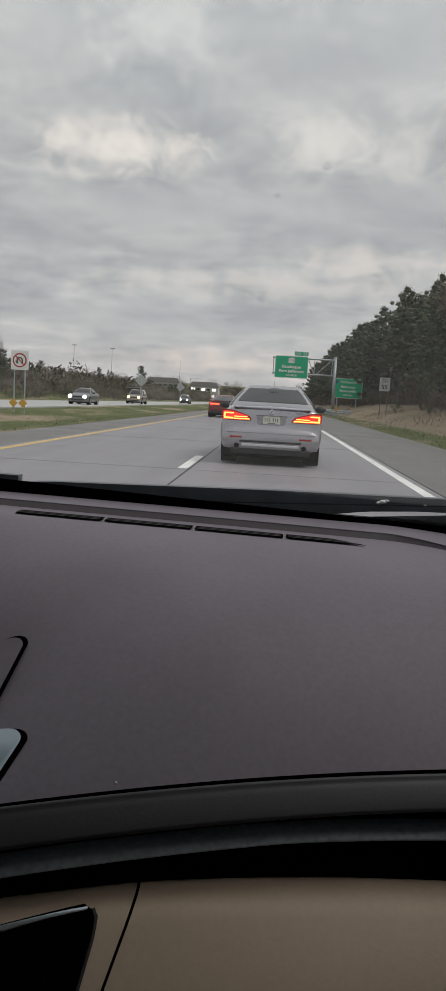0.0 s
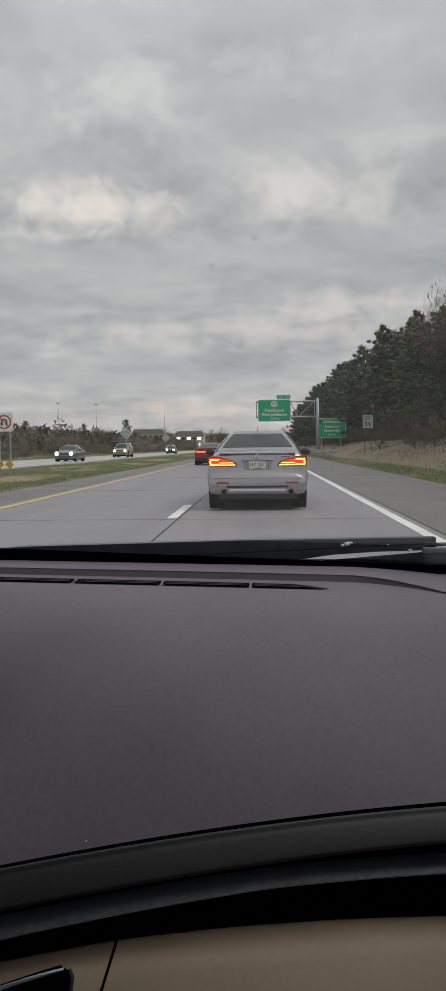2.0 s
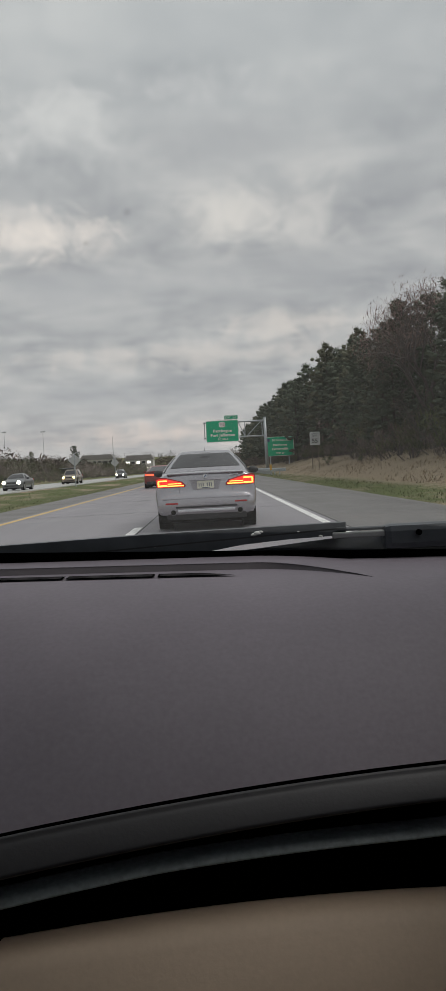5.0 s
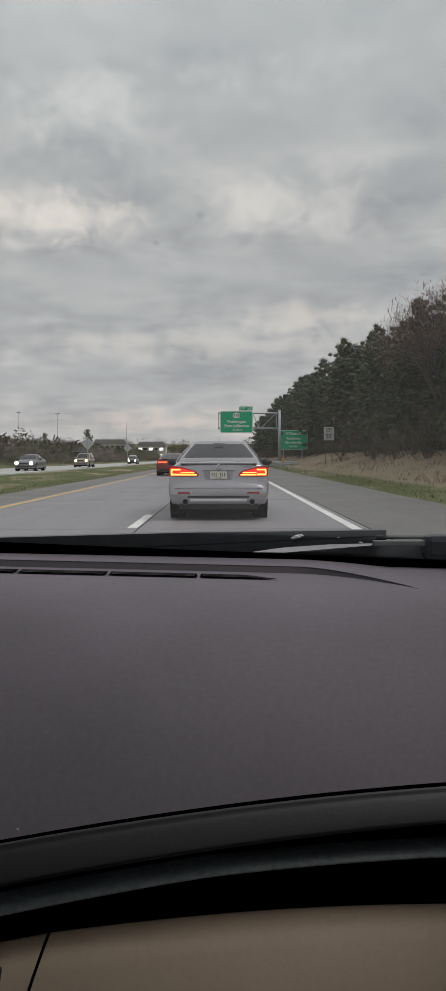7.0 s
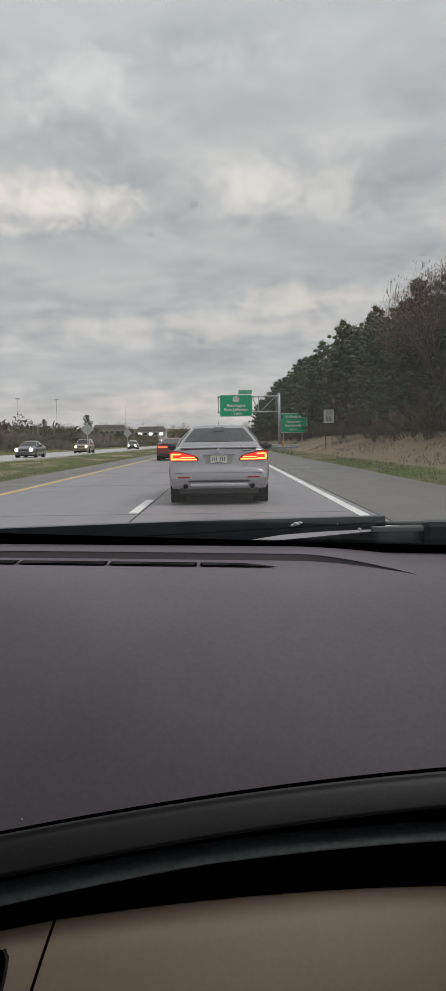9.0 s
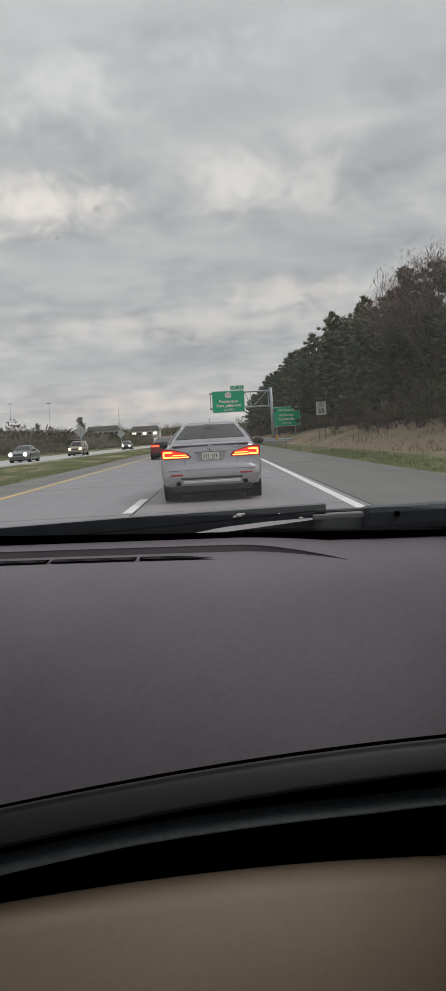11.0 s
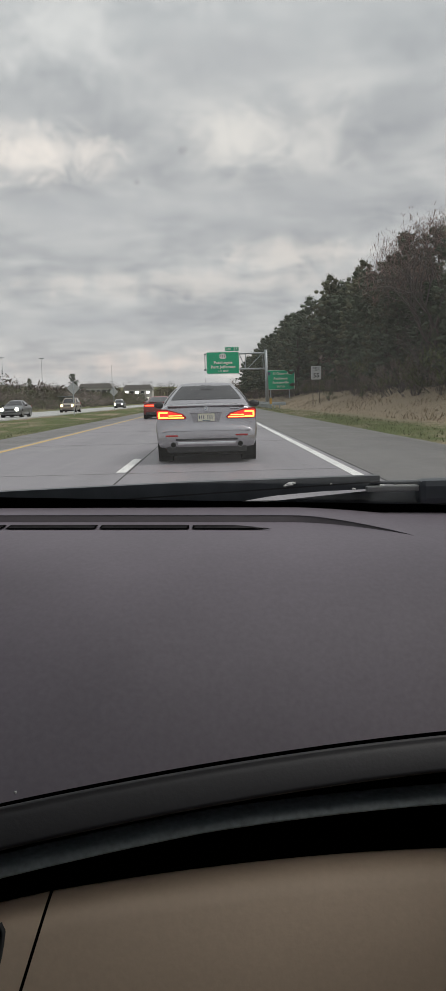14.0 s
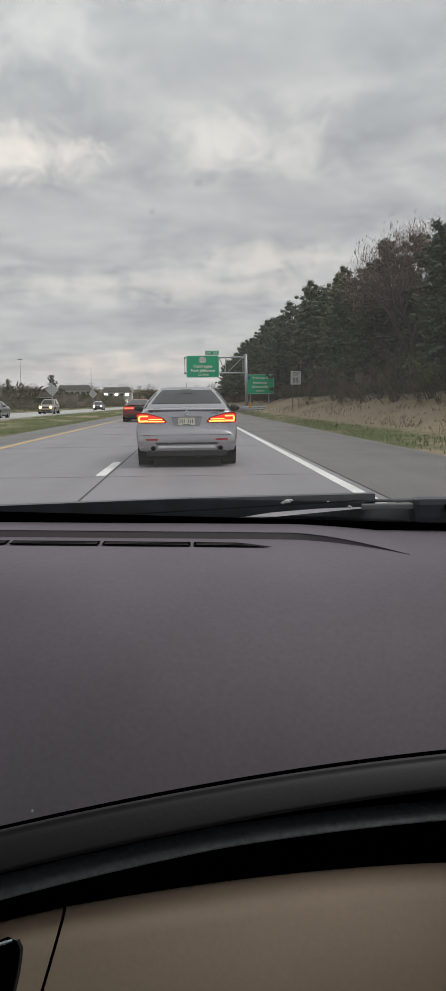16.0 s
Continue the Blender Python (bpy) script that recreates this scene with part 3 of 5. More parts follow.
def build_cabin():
    """The unseen shell round the camera: roof, pillars, doors with partly blocked window bands, light-blocking rear
    wall.
    """
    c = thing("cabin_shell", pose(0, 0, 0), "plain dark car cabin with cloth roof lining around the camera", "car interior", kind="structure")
    part("roof_lining", box(-1.12, 0.40, -1.5, 0.50, 1.49, 1.53), M["headliner"], c, "beige cloth roof lining")
    # Added out of view to shade the front of the dashboard.
    part("roof_header", box(-1.12, 0.40, 0.46, 0.575, 1.447, 1.49, 0.01), M["headliner"], c, "unseen padded strip over the windscreen, shading the dashboard")
    for x0, x1, sill in ((-1.16, -1.10, 1.06), (0.39, 0.45, 1.14)):
        part("door_panel", box(x0, x1, -1.5, 1.0, 0.35, sill), M["cabin"], c)
        # Added unseen walls over the windows cut side light on the dashboard.
        if x0 < 0:
            part("window_panel", box(x0, x1, -1.5, 0.90, sill, 1.46), M["cabin"], c)
        else:
            part("window_panel", box(x0, x1, -1.5, -0.28, sill, 1.46), M["cabin"], c)
        part("window_rail", box(x0, x1, -1.5, 0.52, 1.44, 1.50), M["cabin"], c)
        part("pillar", rod(((x0 + x1) / 2, 0.98, 1.0), ((x0 + x1) / 2, 0.52, 1.48), 0.035), M["cabin"], c)
        part("pillar", box(x0, x1, -0.42, -0.32, 0.98, 1.46), M["cabin"], c)
    # Added close behind the camera, up to the roof, against light from behind.
    part("rear_wall", box(-1.12, 0.40, -0.66, -0.60, 0.35, 1.49), M["cabin"], c)
    # Unseen added wall: keeps left light off the dashboard.
    part("driver_side_panel", box(-0.385, -0.345, -0.60, 0.80, 0.35, 1.46), M["cabin"], c, "unseen dark panel that blocks light from the left")
    part("floor_mat", box(-1.12, 0.40, -1.5, 0.95, 0.30, 0.35), M["cabin"], c)
    for x0, x1 in ((-1.17, -1.13), (0.42, 0.46)):
        part("wing", box(x0, x1, 0.98, 1.95, 0.35, 0.86, 0.015), M["hood"], c, "silver front wing")
        for yy in (1.35, -1.15):
            xm = (x0 + x1) / 2
            inner = xm + (0.20 if xm < 0 else -0.20)
            part("wheel", rod((xm, yy, 0.32), (inner, yy, 0.32), 0.32, sides=28), M["rubber"], c, "black tyre")
    part("front_bumper", box(-1.15, 0.44, 1.90, 2.06, 0.25, 0.66, 0.04), M["hood"], c, "silver front bumper")
    part("bulkhead", box(-1.12, 0.40, 0.97, 1.0, 0.30, 1.015), M["black_void"], c)


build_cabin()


# ---- road and ground ----
R_EDGE, L_SEAM, L_EDGE = 2.12, -1.50, -5.16      # right edge line, seam between the lanes, yellow line
FAR = 1500.0


def ground_z(x, y):
    pts_x = [-2500, -300, -60, -34, -30, -24.5, -15.2, -14.0, -11.0, -7.6, -6.9, 5.3, 6.0, 8.0, 10.0, 13.5, 20, 60, 300, 2500]
    pts_z = [6.0, 5.0, 1.6, 0.9, 0.5, -0.05, -0.05, -0.12, -0.38, -0.06, -0.05, -0.05, 0.0, 0.12, 0.72, 1.60, 2.2, 3.0, 5.0, 6.0]
    return float(np.interp(x, pts_x, pts_z))


def build_ground():
    xs = sorted(set([-2500, -1200, -600, -300, -150, -100, -80, -60, -50, -42, -36, -34, -32, -30, -27, -24.5, -20, -15.2] + list(np.arange(-15, 24.1, 0.75)) + [27, 30, 35, 40, 50, 60, 90, 150, 300, 600, 1200, 2500]))
    ys = [-400, -150, -60, -20] + list(np.arange(-10, 120, 2.5)) + list(np.arange(120, 320, 8)) + [330, 360, 400, 460, 540, 640, 800, 1000, 1400, 2000, 2800]
    rnd = random.Random(1)
    verts, faces = [], []
    for y in ys:
        for x in xs:
            z = ground_z(x, y)
            if x > 6.2:
                z += 0.30 * (noise.noise((x * 0.25, y * 0.10, 3)) + 0.5 * noise.noise((x * 0.8, y * 0.5, 9))) * min(1, (x - 6.2) / 4)
            elif -14 < x < -7.8:
                z += 0.06 * noise.noise((x * 0.6, y * 0.3, 5))
            z += max(0.0, y - 420) ** 1.15 * 0.006
            verts.append((x, y, z))
    w = len(xs)
    for j in range(len(ys) - 1):
        for i in range(w - 1):
            a = j * w + i
            faces.append((a, a + 1, a + 1 + w, a + w))
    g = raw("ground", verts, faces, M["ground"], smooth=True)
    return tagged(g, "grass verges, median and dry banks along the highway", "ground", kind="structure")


build_ground()


def strip(name, x0, x1, y0, y1, z, mat, thick=0.05, parent=None, ny=1):
    bm = bmesh.new()
    for k in range(ny):
        ya, yb = y0 + (y1 - y0) * k / ny, y0 + (y1 - y0) * (k + 1) / ny
        box(x0, x1, ya, yb, z - thick, z, bm=bm)
    ob = mesh_object(name, bm, mat)
    if parent is not None:
        ob.parent = parent
    return ob


def build_road():
    road = tagged(strip("road", L_EDGE - 0.22, R_EDGE + 0.22, -60, 430, 0.0, M["concrete"], 0.12), "worn grey concrete two-lane highway carriageway", "road", kind="structure")
    tagged(strip("shoulder_right", R_EDGE + 0.22, 5.35, -60, 430, -0.006, M["asphalt"], 0.12), "dark asphalt shoulder beside the carriageway", "shoulder", kind="structure")
    tagged(strip("shoulder_left", -7.05, L_EDGE - 0.22, -60, 430, -0.006, M["asphalt"], 0.12), "narrow asphalt shoulder beside the median", "shoulder", kind="structure")
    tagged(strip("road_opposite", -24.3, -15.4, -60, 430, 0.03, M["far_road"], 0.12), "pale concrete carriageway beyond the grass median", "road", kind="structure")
    strip("edge_line", R_EDGE - 0.08, R_EDGE + 0.08, -20, 430, 0.004, M["white_line"], 0.003, road)
    strip("yellow_line", L_EDGE - 0.08, L_EDGE + 0.08, -20, 430, 0.004, M["yellow_line"], 0.003, road)
    strip("lane_joint", L_SEAM + 0.10, L_SEAM + 0.13, -20, 430, 0.003, M["tar"], 0.002, road)
    strip("shoulder_joint", R_EDGE + 0.20, R_EDGE + 0.235, -20, 430, 0.003, M["tar"], 0.002, road)
    first = None
    for k in range(24):
        y = 13.2 + 12.19 * (k - 1)
        if first is None:
            first = strip("lane_dash", L_SEAM - 0.08, L_SEAM + 0.08, 0, 3.05, 0.004, M["white_line"], 0.003, road)
            first.location.y = y
        else:
            d = new("lane_dash", first.data)
            d.parent = road
            d.location.y = y
    rnd = random.Random(7)
    for k in range(40):
        y = 4 + 9.0 * k
        d = strip("cross_joint", L_EDGE - 0.15, R_EDGE + 0.15, y, y + 0.010, 0.0025, M["patch"], 0.002, road)
    for k in range(9):
        lane = rnd.choice((-3.4, 0.3))
        x, y, w, l = lane + rnd.uniform(-0.9, 0.9), rnd.uniform(24, 95), rnd.uniform(0.3, 0.9), rnd.uniform(0.2, 0.6)
        bm = bmesh.new()
        pts = [(x + w / 2 * math.cos(a) * rnd.uniform(0.8, 1.15), y + l / 2 * math.sin(a) * rnd.uniform(0.8, 1.2)) for a in np.linspace(0, 6.28, 13)[:-1]]
        lo = [bm.verts.new((p[0], p[1], 0.001)) for p in pts]
        hi = [bm.verts.new((p[0], p[1], 0.0045)) for p in pts]
        bm.faces.new(hi)
        for i in range(12):
            bm.faces.new((lo[i], lo[(i + 1) % 12], hi[(i + 1) % 12], hi[i]))
        part("tar_patch", bm, M["patch"], road, "dark tar patch")


build_road()


# ---- vehicles ----
def paint(name, colour, metal=0.4, rough=0.32):
    return material(name, colour, rough, metal, grain=(35, 0.04), stain=(1.6, 0.06), coat=0.6)


M["silver_paint"] = paint("silver_car_paint", (0.40, 0.388, 0.412), 0.75, 0.26)
M["red_paint"] = paint("dark_red_car_paint", (0.20, 0.018, 0.016), 0.2)
M["black_paint"] = paint("black_car_paint", (0.018, 0.019, 0.021), 0.1)
M["grey_paint"] = paint("grey_car_paint", (0.16, 0.165, 0.17), 0.4)
M["tan_paint"] = paint("tan_car_paint", (0.30, 0.25, 0.20), 0.3)
M["white_paint"] = paint("white_car_paint", (0.70, 0.70, 0.70), 0.05)
M["car_glass"] = material("tinted_car_glass", (0.05, 0.05, 0.053), 0.12, 0.0, stain=(2.0, 0.15), spec=0.25)
M["tyre"] = material("tyre_rubber", (0.017, 0.017, 0.017), 0.85, grain=(40, 0.25), bump=0.3, bump_scale=80)
M["rim"] = material("alloy_rim", (0.45, 0.46, 0.47), 0.3, 0.9)
M["lens"] = material("red_lamp_lens", (0.36, 0.012, 0.014), 0.12, spec=0.6)
M["plate"] = material("pale_number_plate", (0.74, 0.72, 0.60), 0.5, grain=(60, 0.08))
M["plate_bar"] = material("plate_bar", (0.05, 0.07, 0.13), 0.5)
M["tail_glow"] = lamp_material("tail_lamp_glow", (0.5, 0.05, 0.02), (1.0, 0.30, 0.045), 4.6)
M["tail_red"] = lamp_material("red_tail_glow", (0.5, 0.03, 0.02), (1.0, 0.07, 0.03), 3.0)
M["tail_soft"] = lamp_material("tail_lamp_rim_glow", (0.4, 0.02, 0.02), (1.0, 0.035, 0.02), 0.75)
M["head_warm"] = lamp_material("warm_head_lamp", (0.9, 0.9, 0.85), (1.0, 0.66, 0.24), 5.0)
M["head_white"] = lamp_material("white_head_lamp", (0.9, 0.9, 0.9), (1.0, 0.93, 0.74), 9.0)
M["badge"] = material("enamel_badge", (0.10, 0.16, 0.28), 0.25, 0.3)

PROFILE = [(0, 0), (0.80, 0), (0.93, 0.06), (0.985, 0.20), (1.0, 0.42), (0.995, 0.60), (0.965, 0.78), (0.905, 0.92), (0.80, 0.985), (0.45, 1.0), (0, 1.0)]

SEDAN = dict(stations=[(0.00, .70, .36, .57), (0.015, .79, .32, .62), (0.05, .865, .285, .655), (0.075, .88, .28, .685), (0.085, .885, .28, .78), (0.105, .90, .275, .96), (0.125, .91, .27, 1.015),
                       (0.17, .918, .26, 1.035), (0.40, .928, .24, 1.06), (0.80, .933, .22, 1.06), (1.6, .936, .2, 1.03), (3.2, .936, .2, .985), (3.7, .93, .2, .965), (4.4, .91, .21, .86), (4.72, .86, .23, .77), (4.88, .78, .28, .67), (4.94, .66, .36, .57)],
             house=dict(z0=0.99, z1=1.465, rear=(0.62, 1.62), front=(3.52, 2.45), wide=(0.875, 0.52), n=5.5, bulge=1.35),
             wheels=(0.98, 3.95), radius=0.335, lamp=(0.36, 0.895, 0.80, 0.995), face=0.078, plate=0.83, mirror=(2.95, 1.05))
COUPE = dict(stations=[(0.00, .78, .36, .70), (0.02, .85, .30, .86), (0.05, .89, .28, 1.0), (0.10, .92, .27, 1.05), (0.4, .945, .24, 1.07), (0.85, .955, .22, 1.06), (1.7, .955, .2, 1.02),
                       (3.2, .95, .2, 1.0), (3.7, .95, .2, .98), (4.5, .93, .21, .90), (4.85, .88, .23, .82), (4.98, .80, .30, .72), (5.02, .70, .38, .62)],
             house=dict(z0=1.0, z1=1.45, rear=(0.45, 1.95), front=(3.45, 2.55), wide=(0.86, 0.55), n=5.0, bulge=1.4),
             wheels=(1.05, 4.0), radius=0.35, lamp=(0.20, 0.84, 0.80, 0.94), face=0.015, plate=0.58, mirror=(2.9, 1.06))
SUV = dict(stations=[(0.00, .80, .42, .70), (0.03, .90, .36, .80), (0.07, .94, .33, 1.05), (0.12, .965, .32, 1.14), (0.5, .985, .28, 1.15), (1.7, .99, .25, 1.13), (3.2, .985, .25, 1.10),
                     (3.7, .98, .25, 1.08), (4.5, .96, .27, 1.0), (4.85, .90, .30, .90), (4.97, .80, .36, .78), (5.0, .70, .44, .66)],
           house=dict(z0=1.08, z1=1.77, rear=(0.04, 0.40), front=(3.70, 2.75), wide=(0.95, 0.68), n=7.0, bulge=1.6),
           wheels=(1.0, 4.0), radius=0.39, lamp=(0.70, 0.95, 0.92, 1.16), face=0.05, plate=0.86, mirror=(3.1, 1.18))


def loft_body(stations, crown=0.03):
    bm = bmesh.new()
    rings = []
    for y, w, zb, zt in stations:
        half = [(px * w, zb + pz * (zt - zb) + (crown * (1 - px) if pz > 0.97 else 0)) for px, pz in PROFILE]
        pts = half + [(-x, z) for x, z in reversed(half[1:-1])]
        rings.append([bm.verts.new((x, y, z)) for x, z in pts])
    for a, b in zip(rings, rings[1:]):
        for i in range(len(a)):
            bm.faces.new((a[i], a[(i + 1) % len(a)], b[(i + 1) % len(a)], b[i]))
    bm.faces.new(rings[0])
    bm.faces.new(rings[-1])
    bmesh.ops.recalc_face_normals(bm, faces=bm.faces)
    return bm


def house_point(h, th, s, grow=1.0):
    s0 = min(s, 1.0)
    k = 1 - (1 - s0) ** h["bulge"]
    z = h["z0"] + (h["z1"] - h["z0"]) * (s0 - 0.10 * max(0.0, s0 - 0.7) ** 2)
    yr = h["rear"][0] + (h["rear"][1] - h["rear"][0]) * s0 ** 1.12
    yf = h["front"][0] + (h["front"][1] - h["front"][0]) * s0 ** 1.10
    w = h["wide"][0] + (h["wide"][1] - h["wide"][0]) * s0 ** 1.45
    n = 2.0 / h["n"]
    c, q = math.cos(th), math.sin(th)
    x = w * math.copysign(abs(c) ** n, c)
    y = (yr + yf) / 2 + (yf - yr) / 2 * math.copysign(abs(q) ** n, q)
    return Vector((x * grow, (y - (yr + yf) / 2) * (1 + (grow - 1) * 0.55) + (yr + yf) / 2, z + (grow - 1) * 0.35))


def build_car(name, spec, paint_mat, label, m, rear_lit=True, head=None, group="", detail=True, category="car"):
    c = thing(name, m, label, category, group)
    st = spec["stations"]
    length = st[-1][0]
    h = spec["house"]
    body = part("body", loft_body(st), paint_mat, c, "", True)
    # cabin with roof
    bm = bmesh.new()
    nth, lv = 64, [0, .15, .3, .45, .6, .72, .82, .9, .96, 1.0]
    rings = [[bm.verts.new(house_point(h, 2 * math.pi * i / nth, s)) for i in range(nth)] for s in lv]
    for sc, up in ((0.90, 0.012), (0.55, 0.028)):
        ring = []
        for v in rings[9]:
            mid = Vector((0, (h["rear"][1] + h["front"][1]) / 2, 0))
            p = Vector(((v.co.x) * sc, mid.y + (v.co.y - mid.y) * sc, v.co.z + up))
            ring.append(bm.verts.new(p))
        rings.append(ring)
    for a, b in zip(rings, rings[1:]):
        for i in range(nth):
            bm.faces.new((a[i], a[(i + 1) % nth], b[(i + 1) % nth], b[i]))
    bm.faces.new(rings[-1])
    bmesh.ops.recalc_face_normals(bm, faces=bm.faces)
    part("roof", bm, paint_mat, c, "", True)

    def window(t0, t1, s0, s1, label=""):
        part("window", grid(lambda u, v: house_point(h, radians(t0 + u * (t1 - t0)), s0 + v * (s1 - s0), 1.008), 14, 8), M["car_glass"], c, label, True)
    spread = 37 if spec is not SUV else 26
    window(270 - spread, 270 + spread, 0.34 if spec is SEDAN else 0.14, 0.90, "tinted rear window")
    window(90 - spread, 90 + spread, 0.12, 0.88, "windscreen")
    for side in (0, 180):
        sgn = 1 if side == 0 else -1
        for a, b in ((-34, -3), (2, 36)):
            window(side + sgn * a, side + sgn * b, 0.16, 0.80)
    # wheels
    r = spec["radius"]
    for y in spec["wheels"]:
        for sx in (-1, 1):
            w = st[6][1]
            part("wheel_arch", rod((sx * (w + 0.012), y, r + 0.015), (sx * (w - 0.25), y, r + 0.015), r + 0.045, sides=28), M["black_void"], c)
            tb = rod((sx * (w + 0.016), y, r), (sx * (w - 0.235), y, r), r, sides=32)
            bmesh.ops.bevel(tb, geom=[e for e in tb.edges if abs(e.verts[0].co.x - e.verts[1].co.x) < 1e-4], offset=0.03, segments=2, affect="EDGES")
            wheel = part("wheel", tb, M["tyre"], c, "black tyre")
            part("rim", rod((sx * (w + 0.022), y, r), (sx * (w - 0.05), y, r), r * 0.66, sides=20), M["rim"], wheel)
    # Plain black and set low, to deepen the shade under the car.
    part("underside", box(-st[6][1] * 0.92, st[6][1] * 0.92, 0.16, length - 0.3, 0.14, 0.32), M["black_void"], c)
    # rear lamps
    x0, x1, z0, z1 = spec["lamp"]
    f = spec["face"]
    for sx in (-1, 1):
        if spec is SEDAN:
            pts = [(x0, z0 + .035), (x0 + .02, z0 + .005), (x1 - .14, z0), (x1, z0 + .02), (x1 + .012, z1 - .03), (x1 - .03, z1), (x1 - .18, z1 - .01), (x0 + .06, z0 + .100)]
        else:
            pts = [(x0, z0), (x1, z0), (x1, z1), (x0, z1)]
        pts = [(sx * x, z) for x, z in pts]
        lamp = part("tail_lamp", outline_plate(pts, f - 0.012, f + 0.16), M["lens"], c, "lit red tail lamp" if rear_lit else "red tail lamp")
        if rear_lit:
            glow = bmesh.new()
            if spec is SEDAN:
                for (xa, xb, za, zb) in ((x0 + .04, x1 - .21, z0 + .022, z0 + .040), (x0 + .08, x1 - .21, z0 + .062, z0 + .076), (x1 - .20, x1 - .03, z0 + .024, z0 + .052), (x1 - .055, x1 - .025, z0 + .054, z0 + .112), (x1 - .20, x1 - .035, z0 + .114, z0 + .138)):
                    gb = box(sx * xa, sx * xb, f - 0.019, f - 0.008, za, zb, 0.004)
                    part("glow_bar", gb, M["tail_glow"], lamp, "glowing orange-red bar")
                part("glow_rim", outline_plate([(sx * x, z) for x, z in ((x0 + .04, z0 + .012), (x1 - .02, z0 + .012), (x1 - .005, z1 - .045), (x1 - .05, z1 - .03), (x1 - .19, z1 - .035), (x0 + .08, z0 + .090))], f - 0.0145, f - 0.011), M["tail_soft"], lamp, "red glowing lens")
                glow.free()
            else:
                part("glow_bar", box(sx * (x0 + .02), sx * (x1 - .02), f - 0.02, f - 0.008, z0 + .02, z1 - .02, 0.006, bm=glow), M["tail_red"], lamp, "glowing red bar")
    # number plate and bars in place of its writing
    pz = spec["plate"]
    plate = part("number_plate", box(-0.152, 0.152, f - 0.012, f + 0.05, pz - 0.070, pz + 0.070, 0.006), M["plate"], c, "pale number plate")
    if detail:
        for k in range(7):
            xa = -0.125 + k * 0.037
            if k == 3:
                continue
            part("plate_bar", box(xa, xa + 0.014, f - 0.0145, f - 0.011, pz - 0.03, pz + 0.035), M["plate_bar"], plate)
        part("plate_bar", box(-0.07, 0.07, f - 0.0145, f - 0.011, pz - 0.062, pz - 0.05), M["plate_bar"], plate)
    # mirrors
    my, mz = spec["mirror"]
    for sx in (-1, 1):
        mb = bmesh.new()
        bmesh.ops.create_icosphere(mb, subdivisions=3, radius=1.0, matrix=Matrix.LocRotScale((sx * (st[6][1] + 0.11), my, mz), None, (0.12, 0.07, 0.075)))
        mirror = part("door_mirror", mb, M["black_plastic"] if spec is SEDAN else paint_mat, c, "", True)
        part("mirror_foot", box(sx * (st[6][1] - 0.12), sx * (st[6][1] + 0.08), my - 0.02, my + 0.05, mz - 0.05, mz - 0.02, 0.006), M["black_plastic"], mirror)
    # front
    fz = st[-3][3]
    for sx in (-1, 1):
        hl = part("head_lamp", box(sx * 0.46, sx * (st[-3][1] - 0.03), length - 0.20, length - 0.005, fz - 0.12, fz - 0.02, 0.02), M["car_glass"], c, "lit head lamp" if head else "clear head lamp")
        if head:
            hb = rod((sx * 0.64, length - 0.05, fz - 0.07), (sx * 0.64, length + 0.02, fz - 0.07), 0.15, sides=16)
            part("bulb", hb, head, hl, "bright head lamp")
    part("grille", box(-0.42, 0.42, length - 0.12, length + 0.004, fz - 0.16, fz - 0.03, 0.02), M["black_plastic"], c, "black grille")
    part("lower_grille", box(-0.62, 0.62, length - 0.12, length + 0.002, 0.36, 0.48, 0.02), M["black_plastic"], c)
    if spec is SEDAN and detail:
        part("badge", rod((0, f - 0.016, 0.985), (0, f + 0.06, 0.985), 0.041, sides=24), M["chrome"], c, "round plain badge")
        for q in (0, 1):
            part("badge_field", box(0.002 if q else -0.024, 0.024 if q else -0.002, f - 0.0195, f - 0.015, 0.987 if q else 0.963, 1.007 if q else 0.983, 0.002), M["badge"], c.children[-1])
        # boot lid: lip, plate recess, shut line, script bar
        part("boot_lip", box(-0.70, 0.70, 0.092, 0.17, 1.030, 1.052, 0.009), paint_mat, c, "raised boot lip", True)
        part("plate_ledge", box(-0.29, 0.29, f - 0.030, f + 0.03, 0.908, 0.926, 0.007), paint_mat, c, "ledge over the number plate", True)
        part("plate_recess", outline_plate([(-0.27, 0.905), (0.27, 0.905), (0.235, 0.745), (-0.235, 0.745)], f - 0.004, f + 0.03), paint_mat, c, "flat plate recess")
        part("shut_line", box(-0.46, 0.46, 0.066, 0.09, 0.668, 0.678), M["black_void"], c)
        for sx in (-1, 1):
            part("shut_line", box(sx * 0.480, sx * 0.484, 0.072, 0.095, 0.68, 0.80), M["black_plastic"], c)
            part("shut_line", rod((sx * 0.46, 0.074, 0.673), (sx * 0.482, 0.076, 0.69), 0.005, sides=6), M["black_void"], c)
            part("reflector", box(sx * 0.52, sx * 0.74, -0.012, 0.06, 0.492, 0.522, 0.006), M["lens"], c, "red bumper reflector")
            tip = part("exhaust_tip", rod((sx * 0.605, -0.018, 0.345), (sx * 0.605, 0.12, 0.345), 0.056, sides=24), M["grey_paint"], c, "dark round exhaust tip")
            part("bore", rod((sx * 0.605, -0.021, 0.345), (sx * 0.605, -0.016, 0.345), 0.045, sides=24), M["black_void"], tip)
        part("script", box(0.44, 0.60, 0.072, 0.10, 0.985, 1.000), M["chrome"], c)
        part("diffuser", box(-0.56, 0.56, -0.004, 0.05, 0.415, 0.455, 0.012), M["black_plastic"], c, "dark bumper strip")
        part("bumper_blade", box(-0.52, 0.52, -0.006, 0.05, 0.345, 0.395, 0.012), M["chrome"], c, "pale bumper blade")
